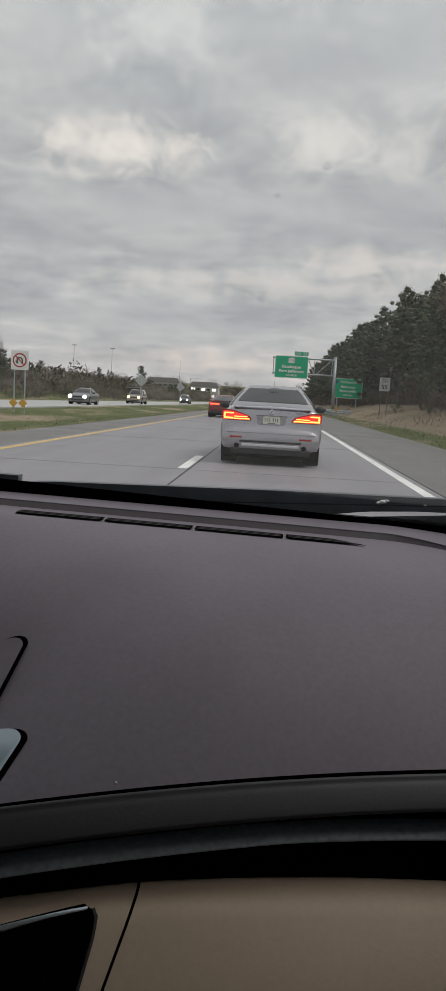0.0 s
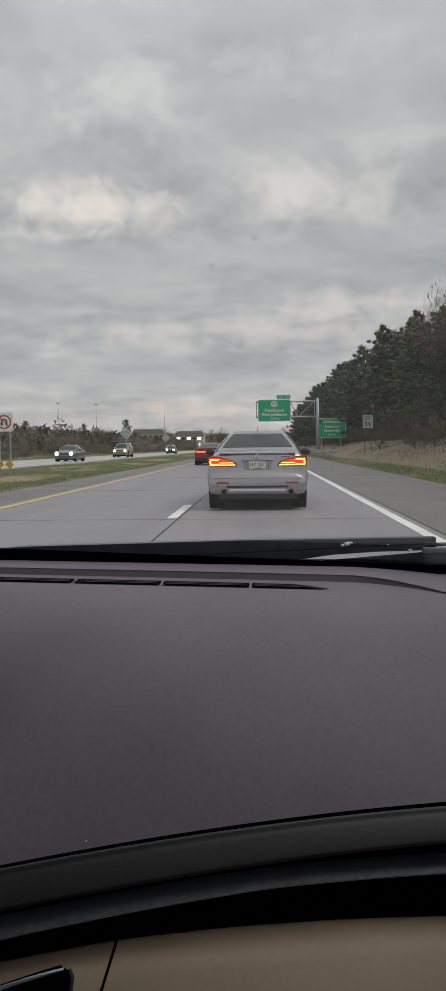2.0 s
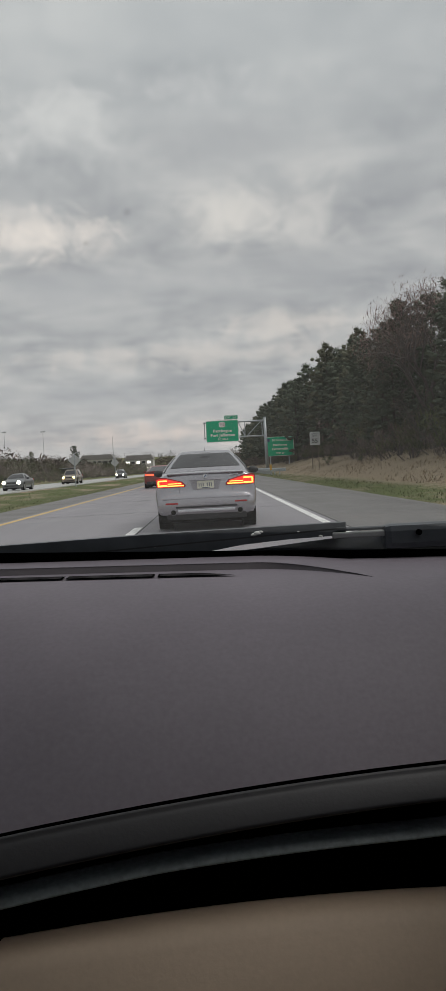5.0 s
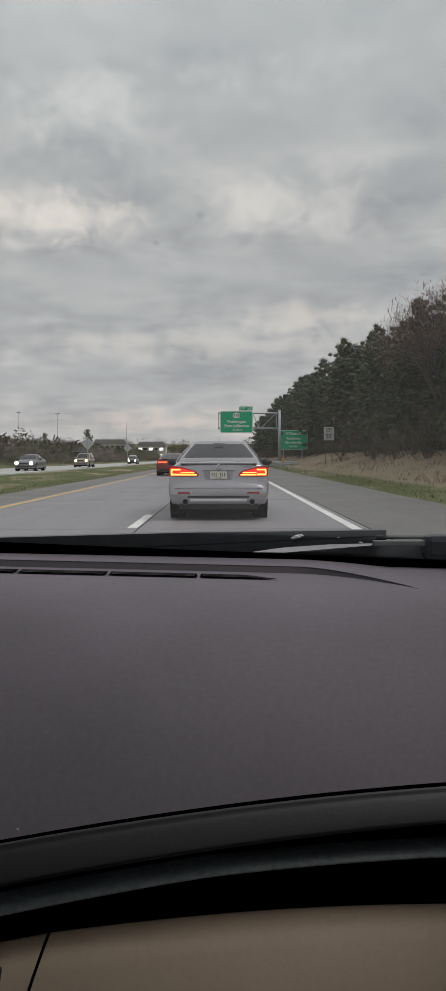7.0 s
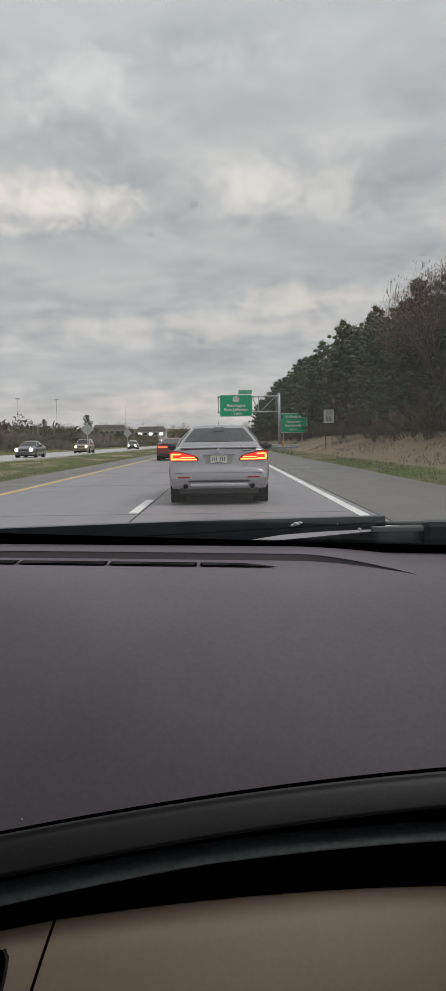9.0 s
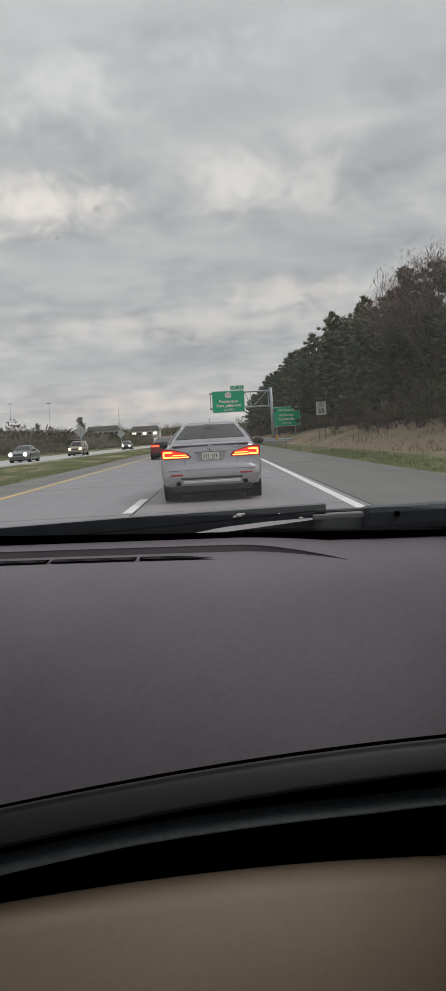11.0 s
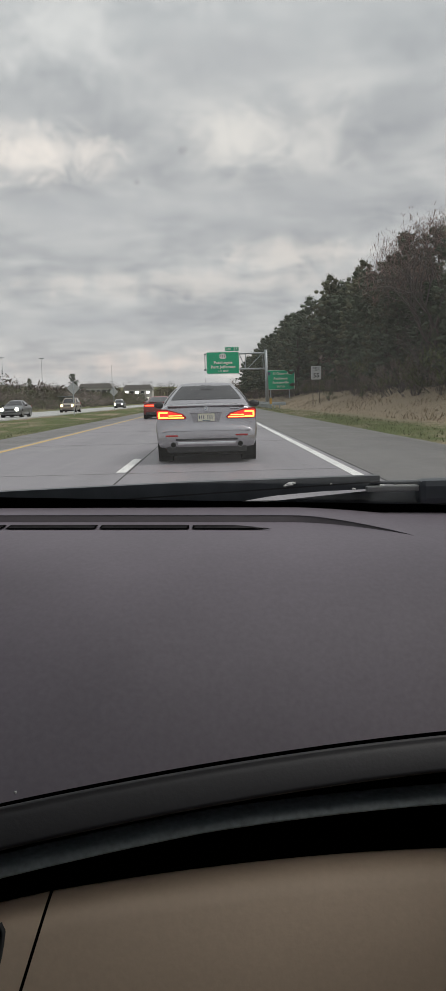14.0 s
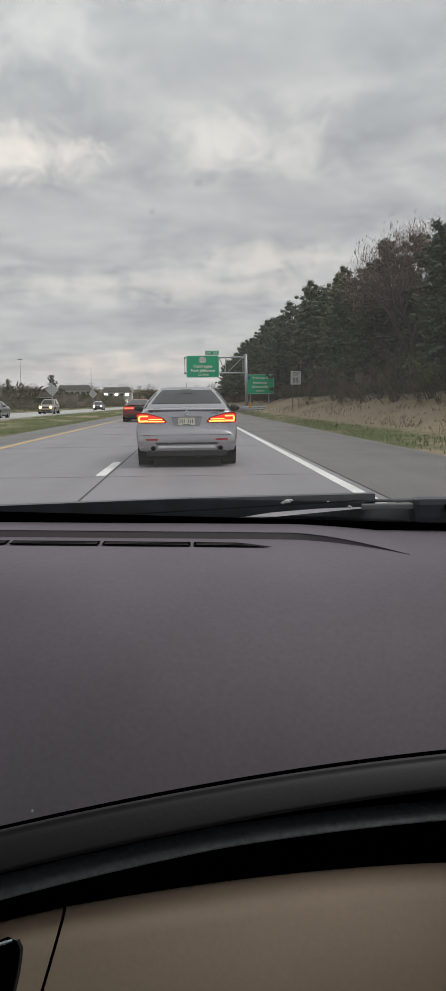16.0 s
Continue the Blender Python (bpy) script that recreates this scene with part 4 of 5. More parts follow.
        part("valance", box(-0.72, 0.72, 0.03, 0.30, 0.205, 0.335, 0.015), M["black_plastic"], c, "black lower valance")
        for sx in (-1, 1):
            part("suspension", rod((sx * 0.25, 0.6, 0.24), (sx * 0.62, 0.9, 0.27), 0.03), M["black_plastic"], c)
        part("silencer", box(-0.5, 0.5, 0.22, 0.6, 0.19, 0.28, 0.03), M["grey_paint"], c)
        part("aerial", outline_plate([(0, 0), (0.012, 0), (0.006, 0.07), (0.0, 0.07)], 1.75, 1.83), paint_mat, c).location = (-0.006, 0, 1.485)
        part("high_brake_lamp", box(-0.10, 0.10, 1.40, 1.43, 1.424, 1.432, 0.003), M["car_glass"], c, "dark unlit high brake lamp")
        part("waist_crease", box(-0.80, 0.80, -0.004, 0.05, 0.585, 0.600, 0.006), paint_mat, c, "raised bumper edge")
    if spec is COUPE:
        part("rear_panel", box(-0.80, 0.80, 0.006, 0.06, 0.785, 0.955, 0.01), M["black_plastic"], c, "black panel between the lamps")
        part("valance", box(-0.78, 0.78, -0.01, 0.20, 0.27, 0.46, 0.03), M["black_plastic"], c)
        part("spoiler", box(-0.74, 0.74, 0.02, 0.20, 1.07, 1.10, 0.012), paint_mat, c)
    if spec is SUV:
        part("tailgate_strip", box(-0.62, 0.62, 0.03, 0.10, 0.98, 1.02, 0.01), M["chrome"], c)
        part("valance", box(-0.85, 0.85, -0.01, 0.20, 0.34, 0.56, 0.03), M["black_plastic"], c)
        for sx in (-1, 1):
            part("roof_rail", rod((sx * 0.62, 0.7, 1.79), (sx * 0.60, 2.6, 1.80), 0.02), M["black_plastic"], c)
    return c


HALF = pose(0, 0, 0, 0, 0, 180)
build_car("sedan", SEDAN, M["silver_paint"], "silver saloon car with lit tail lamps ahead on the lane", pose(-0.10, 14.7, 0.0))
build_car("coupe", COUPE, M["red_paint"], "dark red coupe with glowing tail lamps on the passing lane", pose(-3.45, 52, 0.0))
build_car("suv", SUV, M["black_paint"], "black sport utility car with lit corner lamps", pose(0.2, 66, 0.0))
build_car("sedan", SEDAN, M["grey_paint"], "grey saloon car with lit tail lamps farther ahead", pose(-0.4, 92, 0.0), detail=False)
ONCOMING = [("sedan", SEDAN, "grey_paint", "grey oncoming saloon with white head lamps on", -17.4, 70, "head_white"),
            ("suv", SUV, "tan_paint", "tan oncoming utility car with warm head lamps on", -17.6, 99, "head_warm"),
            ("sedan", SEDAN, "silver_paint", "silver oncoming saloon with warm head lamps on", -21.2, 118, "head_warm"),
            ("sedan", SEDAN, "black_paint", "black oncoming saloon with white head lamps on", -17.4, 152, "head_white"),
            ("suv", SUV, "white_paint", "white oncoming utility car with warm head lamps on", -21.0, 182, "head_warm"),
            ("sedan", SEDAN, "red_paint", "red oncoming saloon with warm head lamps on", -17.4, 222, "head_warm"),
            ("suv", SUV, "grey_paint", "grey oncoming utility car with white head lamps on", -17.6, 268, "head_white")]
for nm, spec, pm, lab, x, y, hd in ONCOMING:
    build_car(nm, spec, M[pm], lab, pose(x, y + spec["stations"][-1][0], 0.03, 0, 0, 180), rear_lit=False, head=M[hd], group="oncoming cars", detail=False)


# ---- signs ----
M["sign_green"] = material("green_sign_sheet", (0.0, 0.44, 0.22), 0.45, grain=(8, 0.06), stain=(0.8, 0.06))
M["sign_white"] = material("white_sign_sheet", (0.80, 0.82, 0.80), 0.5, grain=(8, 0.05))
M["sign_black"] = material("black_sign_sheet", (0.02, 0.02, 0.02), 0.5)
M["sign_red"] = material("red_sign_sheet", (0.45, 0.03, 0.04), 0.5)
M["sign_amber"] = material("amber_sign_sheet", (0.65, 0.36, 0.04), 0.5)
M["sign_back"] = material("bare_aluminium_sheet", (0.52, 0.53, 0.53), 0.5, 0.3, stain=(1.5, 0.08))
M["steel"] = material("galvanised_steel", (0.40, 0.43, 0.45), 0.5, 0.45, grain=(9, 0.12), stain=(1.2, 0.12))
M["wood_pole"] = material("weathered_pole", (0.16, 0.13, 0.10), 0.9, grain=(6, 0.2))


def lettering(text, size, x, z, y, mat, parent, name="lettering", spacing=1.0, bold=0.0):
    cu = bpy.data.curves.new(name, "FONT")
    cu.body, cu.size, cu.align_x, cu.align_y = text, size, "CENTER", "CENTER"
    cu.extrude, cu.offset, cu.space_character = 0.004, bold, spacing
    cu.resolution_u = 3
    tmp = bpy.data.objects.new(name, cu)
    scene.collection.objects.link(tmp)
    me = bpy.data.meshes.new_from_object(tmp.evaluated_get(bpy.context.evaluated_depsgraph_get()))
    bpy.data.objects.remove(tmp)
    me.materials.clear()
    me.materials.append(mat)
    ob = new(name, me)
    ob.parent = parent
    ob.matrix_basis = pose(x, y, z, 90, 0, 0)
    return ob


def panel(parent, name, cx, cz, w, h, r, y, mat, border=None, label=""):
    """A sheet with rounded corners and, if wanted, a pale border line; its face looks towards -y."""
    p = part(name, outline_plate([(cx + a, cz + b) for a, b in rounded(w, h, r)], y, y + 0.05), mat, parent, label)
    if border:
        outer, inner = rounded(w - 0.03, h - 0.03, r), rounded(w - 0.03 - 2 * border, h - 0.03 - 2 * border, max(0.01, r - border))
        bm = bmesh.new()
        vo = [bm.verts.new((cx + a, y - 0.004, cz + b)) for a, b in outer]
        vi = [bm.verts.new((cx + a, y - 0.004, cz + b)) for a, b in inner]
        for i in range(len(vo)):
            j = (i + 1) % len(vo)
            bm.faces.new((vo[i], vo[j], vi[j], vi[i]))
        part("border", bm, M["sign_white"], p, "white border")
    return p


def build_gantry():
    g = thing("overhead_sign", pose(1.75, 114, 0), "green overhead exit sign on a grey steel cantilever", "road sign")
    w, h, zb = 4.6, 3.05, 4.7
    main = panel(g, "sign_panel", 0, zb + h / 2, w, h, 0.22, 0, M["sign_green"], 0.05, "green exit sign")
    top = panel(g, "exit_tab", 1.30, zb + h + 0.36, 1.95, 0.60, 0.10, 0, M["sign_green"], 0.035, "green exit number tab")
    lettering("EXIT", 0.40, 0.86, zb + h + 0.36, -0.012, M["sign_white"], top, bold=0.004)
    lettering("53", 0.56, 1.80, zb + h + 0.36, -0.012, M["sign_white"], top, bold=0.006)
    shield = part("route_shield", outline_plate([(-.42, zb + 2.42), (-.48, zb + 2.62), (-.30, zb + 2.78), (0, zb + 2.84), (.30, zb + 2.78), (.48, zb + 2.62), (.42, zb + 2.42), (.48, zb + 2.22), (.30, zb + 2.08), (-.30, zb + 2.08), (-.48, zb + 2.22)], -0.014, -0.004), M["sign_white"], main, "white route shield")
    lettering("112", 0.52, 0, zb + 2.45, -0.022, M["sign_black"], main, bold=0.006)
    lettering("Patchogue", 0.56, 0.02, zb + 1.56, -0.012, M["sign_white"], main, spacing=1.12, bold=0.020)
    lettering("Port Jefferson", 0.56, 0.02, zb + 0.96, -0.012, M["sign_white"], main, spacing=1.08, bold=0.020)
    lettering("1/2 MILE", 0.40, 0.05, zb + 0.38, -0.012, M["sign_white"], main, spacing=1.05, bold=0.006)
    px = 6.15
    part("post", rod((px, 0.25, 0), (px - 0.1, 0.25, zb + h + 0.15), 0.25, 0.20, 20), M["steel"], g, "tapered steel post", True)
    part("post_cap", rod((px - 0.1, 0.25, zb + h + 0.15), (px - 0.1, 0.25, zb + h + 0.20), 0.23, sides=20), M["steel"], g)
    part("base_plate", box(px - 0.4, px + 0.4, -0.15, 0.65, -0.1, 0.06, 0.01), M["steel"], g)
    for z in (zb + 0.62, zb + h - 0.28):
        part("chord", rod((-2.55, 0.25, z), (px, 0.25, z), 0.12, sides=14), M["steel"], g, "round steel chord", True)
        part("flange", rod((px - 0.45, 0.25, z), (px - 0.36, 0.25, z), 0.19, sides=14), M["steel"], g)
        part("chord_cap", rod((-2.62, 0.25, z), (-2.55, 0.25, z), 0.14, sides=14), M["steel"], g)
    for xa, xb in ((-2.5, -2.5), (0.3, 2.3), (3.2, 2.3), (3.2, 3.2), (3.4, 5.6), (5.65, 5.65)):
        part("brace", rod((xa, 0.25, zb + 0.62), (xb, 0.25, zb + h - 0.28), 0.055, sides=8), M["steel"], g)
    for x in (-1.7, 0, 1.7):
        part("bracket", box(x - 0.05, x + 0.05, 0.05, 0.16, zb + 0.1, zb + h - 0.1), M["steel"], g)


build_gantry()


def build_ground_sign():
    g = thing("roadside_sign", pose(10.3, 121, ground_z(10.3, 121)), "green roadside exit sign on steel posts before pines", "road sign")
    w, h, zb = 4.4, 2.9, 1.6
    p = panel(g, "sign_panel", 0, zb + h / 2, w, h, 0.2, 0, M["sign_green"], 0.05, "green exit sign")
    part("route_marker", outline_plate([(-1.75, zb + 2.15), (-1.45, zb + 2.15), (-1.38, zb + 2.5), (-1.45, zb + 2.62), (-1.75, zb + 2.62), (-1.82, zb + 2.5)], -0.014, -0.004), M["badge"], p, "small blue route marker")
    lettering("N Ocean Ave", 0.50, 0.35, zb + 2.38, -0.012, M["sign_white"], p, bold=0.010)
    lettering("Patchogue", 0.50, 0.1, zb + 1.66, -0.012, M["sign_white"], p, bold=0.010)
    lettering("Farmingville", 0.50, 0.1, zb + 1.06, -0.012, M["sign_white"], p, bold=0.010)
    lettering("EXIT 53", 0.36, 0.1, zb + 0.44, -0.012, M["sign_white"], p, bold=0.006)
    for x in (-1.4, 1.4):
        part("post", box(x - 0.06, x + 0.06, 0.06, 0.2, -0.5, zb + h - 0.1), M["steel"], g)


build_ground_sign()


def build_speed_sign():
    g = thing("speed_limit_sign", pose(9.6, 74, ground_z(9.6, 74)), "white speed limit sign on two thin posts", "road sign")
    p = panel(g, "sign_panel", 0, 2.75, 0.92, 1.2, 0.06, 0, M["sign_back"], 0.02, "grey-white sign sheet")
    lettering("SPEED", 0.20, 0, 3.18, -0.012, M["sign_black"], p)
    lettering("LIMIT", 0.20, 0, 2.97, -0.012, M["sign_black"], p)
    lettering("55", 0.55, 0, 2.50, -0.012, M["sign_black"], p, bold=0.008)
    for x in (-0.3, 0.3):
        part("post", box(x - 0.03, x + 0.03, 0.05, 0.11, -0.2, 3.3), M["wood_pole"], g)


build_speed_sign()


def build_no_u_turn():
    g = thing("no_u_turn_sign", pose(-13.4, 41.5, ground_z(-13.4, 41.5)), "white no-u-turn sign on a post in the median", "road sign")
    p = panel(g, "sign_panel", 0, 2.75, 0.92, 0.98, 0.05, 0, M["sign_white"], label="white square sign")
    def ring(r0, r1, y, a0=0, a1=360):
        bm = bmesh.new()
        k = 32
        for i in range(k):
            a, b = radians(a0 + (a1 - a0) * i / k), radians(a0 + (a1 - a0) * (i + 1) / k)
            bm.faces.new([bm.verts.new((r * math.cos(t), y, 2.75 + r * math.sin(t))) for r, t in ((r0, a), (r1, a), (r1, b), (r0, b))])
        return bm
    part("ring", ring(0.30, 0.37, -0.006), M["sign_red"], p, "dark red ring")
    bend = ring(0.10, 0.17, -0.008, 0, 180)
    box(0.10, 0.17, -0.009, -0.007, 2.56, 2.75, bm=bend)
    box(-0.17, -0.10, -0.009, -0.007, 2.66, 2.75, bm=bend)
    outline_plate([(-0.23, 2.68), (-0.04, 2.68), (-0.135, 2.55)], -0.009, -0.007, bend)
    part("arrow", bend, M["sign_black"], p, "black bent arrow")
    part("bar", box(-0.30, 0.30, -0.013, -0.011, -0.03, 0.03, m=Matrix.Translation((0, 0, 2.75)) @ Matrix.Rotation(radians(45), 4, "Y")), M["sign_red"], p)
    for x in (-0.28, 0.28):
        part("post", box(x - 0.03, x + 0.03, 0.05, 0.10, -0.2, 3.2), M["steel"], g)
    for x in (-0.28, 0.22):
        d = Matrix.Translation((x, 0.0, 0.55)) @ Matrix.Rotation(radians(45), 4, "Y")
        part("marker", box(-0.17, 0.17, -0.02, 0.0, -0.17, 0.17, m=d), M["sign_amber"], g, "amber diamond marker")


build_no_u_turn()


def build_diamond(x, y):
    g = thing("diamond_sign", pose(x, y, ground_z(x, y)), "bare grey back of a diamond warning sign on a post", "road sign", "diamond signs")
    part("sign_panel", box(-0.46, 0.46, 0, 0.03, -0.46, 0.46, 0.012, m=Matrix.Translation((0, 0, 2.75)) @ Matrix.Rotation(radians(45), 4, "Y")), M["sign_back"], g)
    part("post", box(-0.045, 0.045, -0.07, -0.003, -0.2, 3.5), M["steel"], g)


build_diamond(-14.2, 84)
build_diamond(-14.6, 122)


def build_message_board(x, y):
    g = thing("message_board", pose(x, y, ground_z(x, y)), "dark road message board on two posts across the highway", "road sign")
    body = part("board", box(-1.35, 1.35, 0, 0.22, 0.9, 2.25, 0.03), M["sign_black"], g, "black board")
    part("frame", box(-1.42, 1.42, 0.05, 0.19, 2.25, 2.33), M["steel"], body)
    for sx in (-0.95, 0.95):
        part("post", box(sx - 0.06, sx + 0.06, 0.06, 0.18, -0.3, 0.9), M["steel"], g)


def build_marker(x, y):
    g = thing("roadside_marker", pose(x, y, ground_z(x, y)), "amber reflective marker on a thin post by the guardrail", "road marker")
    part("panel", box(-0.11, 0.11, 0, 0.01, 0.55, 1.15, 0.004), M["sign_amber"], g, "amber sheet")
    part("post", box(-0.03, 0.03, 0.012, 0.05, -0.3, 1.12), M["steel"], g)


build_message_board(-26.2, 146)
build_marker(6.15, 84)


def build_guardrail():
    g = thing("guardrail", pose(0, 0, 0), "galvanised steel guardrail on posts beside the shoulder", "guardrail")
    xr, y0, y1 = 6.55, 84, 140
    prof = [(0, .36), (.05, .42), (.05, .48), (.0, .54), (.05, .60), (.05, .66), (0, .72)]

    def beam(u, v):
        p = np.interp(v, np.linspace(0, 1, 7), [a for a, b in prof]), np.interp(v, np.linspace(0, 1, 7), [b for a, b in prof])
        bend = 1.2 * max(0.0, (0.12 - u) / 0.12) ** 2
        return (xr + bend - p[0], y0 + u * (y1 - y0), p[1] + ground_z(xr, 0))
    bm = grid(beam, 40, 6)
    r = bmesh.ops.extrude_face_region(bm, geom=bm.faces[:])
    bmesh.ops.translate(bm, verts=[q for q in r["geom"] if isinstance(q, bmesh.types.BMVert)], vec=(0.006, 0, 0))
    bmesh.ops.recalc_face_normals(bm, faces=bm.faces)
    part("rail", bm, M["steel"], g, "corrugated steel beam")
    for k in range(28):
        y = y0 + 2 + k * 1.9
        u = (y - y0) / (y1 - y0)
        bend = 1.2 * max(0.0, (0.12 - u) / 0.12) ** 2
        part("post", box(xr + bend + 0.02, xr + bend + 0.14, y - 0.04, y + 0.04, -0.3, 0.74), M["steel"], g)


build_guardrail()


# ---- lamp masts, poles, far buildings ----
def build_mast(x, y, hgt, head):
    zg = ground_z(x, y)
    g = thing("light_mast", pose(x, y, zg), "tall slim steel floodlight mast beyond the trees", "light mast", "floodlight masts")
    part("pole", rod((0, 0, -0.5), (0, 0, hgt), 0.14, 0.06, 8), M["steel"], g)
    if head:
        part("crossbar", box(-0.9, 0.9, -0.05, 0.05, hgt - 0.1, hgt + 0.02), M["steel"], g)
        for k in range(6):
            part("floodlight", box(-0.9 + k * 0.33, -0.68 + k * 0.33, -0.15, 0.1, hgt + 0.0, hgt + 0.25, 0.02), M["steel"], g)


for x, y, hh, hd in ((-62, 300, 16, True), (-84, 330, 18, True), (-40, 330, 15, False), (26, 420, 20, False)):
    build_mast(x, y, hh, hd)

M["render_wall"] = material("pale_rendered_wall", (0.50, 0.48, 0.45), 0.85, grain=(3, 0.06), stain=(0.3, 0.1))
M["roof_felt"] = material("grey_roof_shingle", (0.24, 0.225, 0.215), 0.9, grain=(2, 0.15))
M["lit_window"] = lamp_material("lit_shop_window", (0.8, 0.8, 0.75), (1.0, 0.95, 0.85), 2.2)


def build_shop(x, y, w, d, h, lit):
    zg = ground_z(x, y)
    b = thing("roadside_building", pose(x, y, zg), "low pale roadside building with lit windows among trees", "building", "far buildings")
    part("wall", box(-w / 2, w / 2, 0, d, -1, h, 0.05), M["render_wall"], b)
    bm = bmesh.new()
    pts = [(-w / 2 - 0.5, h), (w / 2 + 0.5, h), (w / 2 - 1, h + 2.4), (-w / 2 + 1, h + 2.4)]
    part("roof", outline_plate(pts, -0.5, d + 0.5, bm), M["roof_felt"], b)
    n = int(w // 2.6)
    for k in range(n):
        xa = -w / 2 + 0.6 + k * 2.6
        for z in ((h - 1.9,) if h < 5 else (1.0, h - 1.9)):
            win = part("window", box(xa, xa + 1.7, -0.06, 0.02, z, z + 1.2), M["lit_window"] if (lit and k % 2 == 0) else M["car_glass"], b)
            part("frame", box(xa - 0.08, xa + 1.78, -0.04, 0.01, z - 0.08, z + 1.28), M["sign_white"], win)


build_shop(-56, 395, 16, 10, 6.5, False)
build_shop(-36, 400, 14, 10, 6.0, True)


# ---- trees ----
M["bark"] = material("pine_bark", (0.065, 0.053, 0.046), 0.95, grain=(9, 0.3), bump=0.5, bump_scale=20)
M["grey_bark"] = material("grey_twig_bark", (0.10, 0.084, 0.078), 0.95, grain=(5, 0.25))
M["needles"] = material("pine_needles", (0.096, 0.112, 0.082), 0.85, stain=(0.5, 0.4), islands=0.22, objects=0.25, spec=0.1)
M["needles_olive"] = material("olive_pine_needles", (0.116, 0.119, 0.082), 0.85, stain=(0.5, 0.4), islands=0.22, objects=0.25, spec=0.1)
M["buds"] = material("red_brown_buds", (0.20, 0.135, 0.12), 0.9, islands=0.3, spec=0.1)
M["brush"] = material("bare_brush_twigs", (0.150, 0.122, 0.107), 0.95, stain=(0.5, 0.3), islands=0.4, spec=0.1)
M["thicket"] = material("grey_brown_thicket_twigs", (0.235, 0.200, 0.175), 0.95, stain=(0.4, 0.25), islands=0.35, spec=0.1)
M["brush_green"] = material("budding_brush", (0.10, 0.11, 0.055), 0.9, stain=(0.6, 0.3), islands=0.4, spec=0.15)


class Soup:
    """Gathers many small faces, then makes one mesh of them."""

    def __init__(self):
        self.v, self.f = [], []

    def tuft(self, p, d, length, width):
        """A folded blade of two triangles along d."""
        side = d.cross(Vector((0.3, 0.2, 1.0)))
        if side.length < 1e-4:
            side = Vector((1, 0, 0))
        side.normalize()
        i = len(self.v)
        self.v += [p - side * width, p + side * width, p + d * length + side * width * 0.35, p + d * length - side * width * 0.35]
        self.f.append((i, i + 1, i + 2, i + 3))

    def tube(self, pts, radii, sides=5):
        base = None
        for k, (p, r) in enumerate(zip(pts, radii)):
            d = (pts[min(k + 1, len(pts) - 1)] - pts[max(k - 1, 0)]).normalized()
            a = d.cross(Vector((0.31, 0.87, 0.12))).normalized()
            b = d.cross(a)
            i = len(self.v)
            for s in range(sides):
                t = 2 * math.pi * s / sides
                self.v.append(p + (a * math.cos(t) + b * math.sin(t)) * r)
            if base is not None:
                for s in range(sides):
                    self.f.append((base + s, base + (s + 1) % sides, i + (s + 1) % sides, i + s))
            base = i

    def make(self, name, mat, parent=None, smooth=False):
        return raw(name, self.v, self.f, mat, parent, smooth)


def direction(rnd, up=0.0):
    while True:
        v = Vector((rnd.uniform(-1, 1), rnd.uniform(-1, 1), rnd.uniform(-1, 1)))
        if 0.1 < v.length < 1:
            v.normalize()
            v.z += up
            return v.normalized()


ICO_V = [Vector(v).normalized() for v in ((0, -0.526, 0.851), (0, 0.526, 0.851), (0, -0.526, -0.851), (0, 0.526, -0.851), (-0.526, 0.851, 0), (0.526, 0.851, 0),
                                          (-0.526, -0.851, 0), (0.526, -0.851, 0), (-0.851, 0, -0.526), (-0.851, 0, 0.526), (0.851, 0, -0.526), (0.851, 0, 0.526))]
ICO_F = [f for f in ((i, j, k) for i in range(12) for j in range(i + 1, 12) for k in range(j + 1, 12)) if all((ICO_V[a] - ICO_V[b]).length < 1.1 for a, b in ((f[0], f[1]), (f[1], f[2]), (f[0], f[2])))]


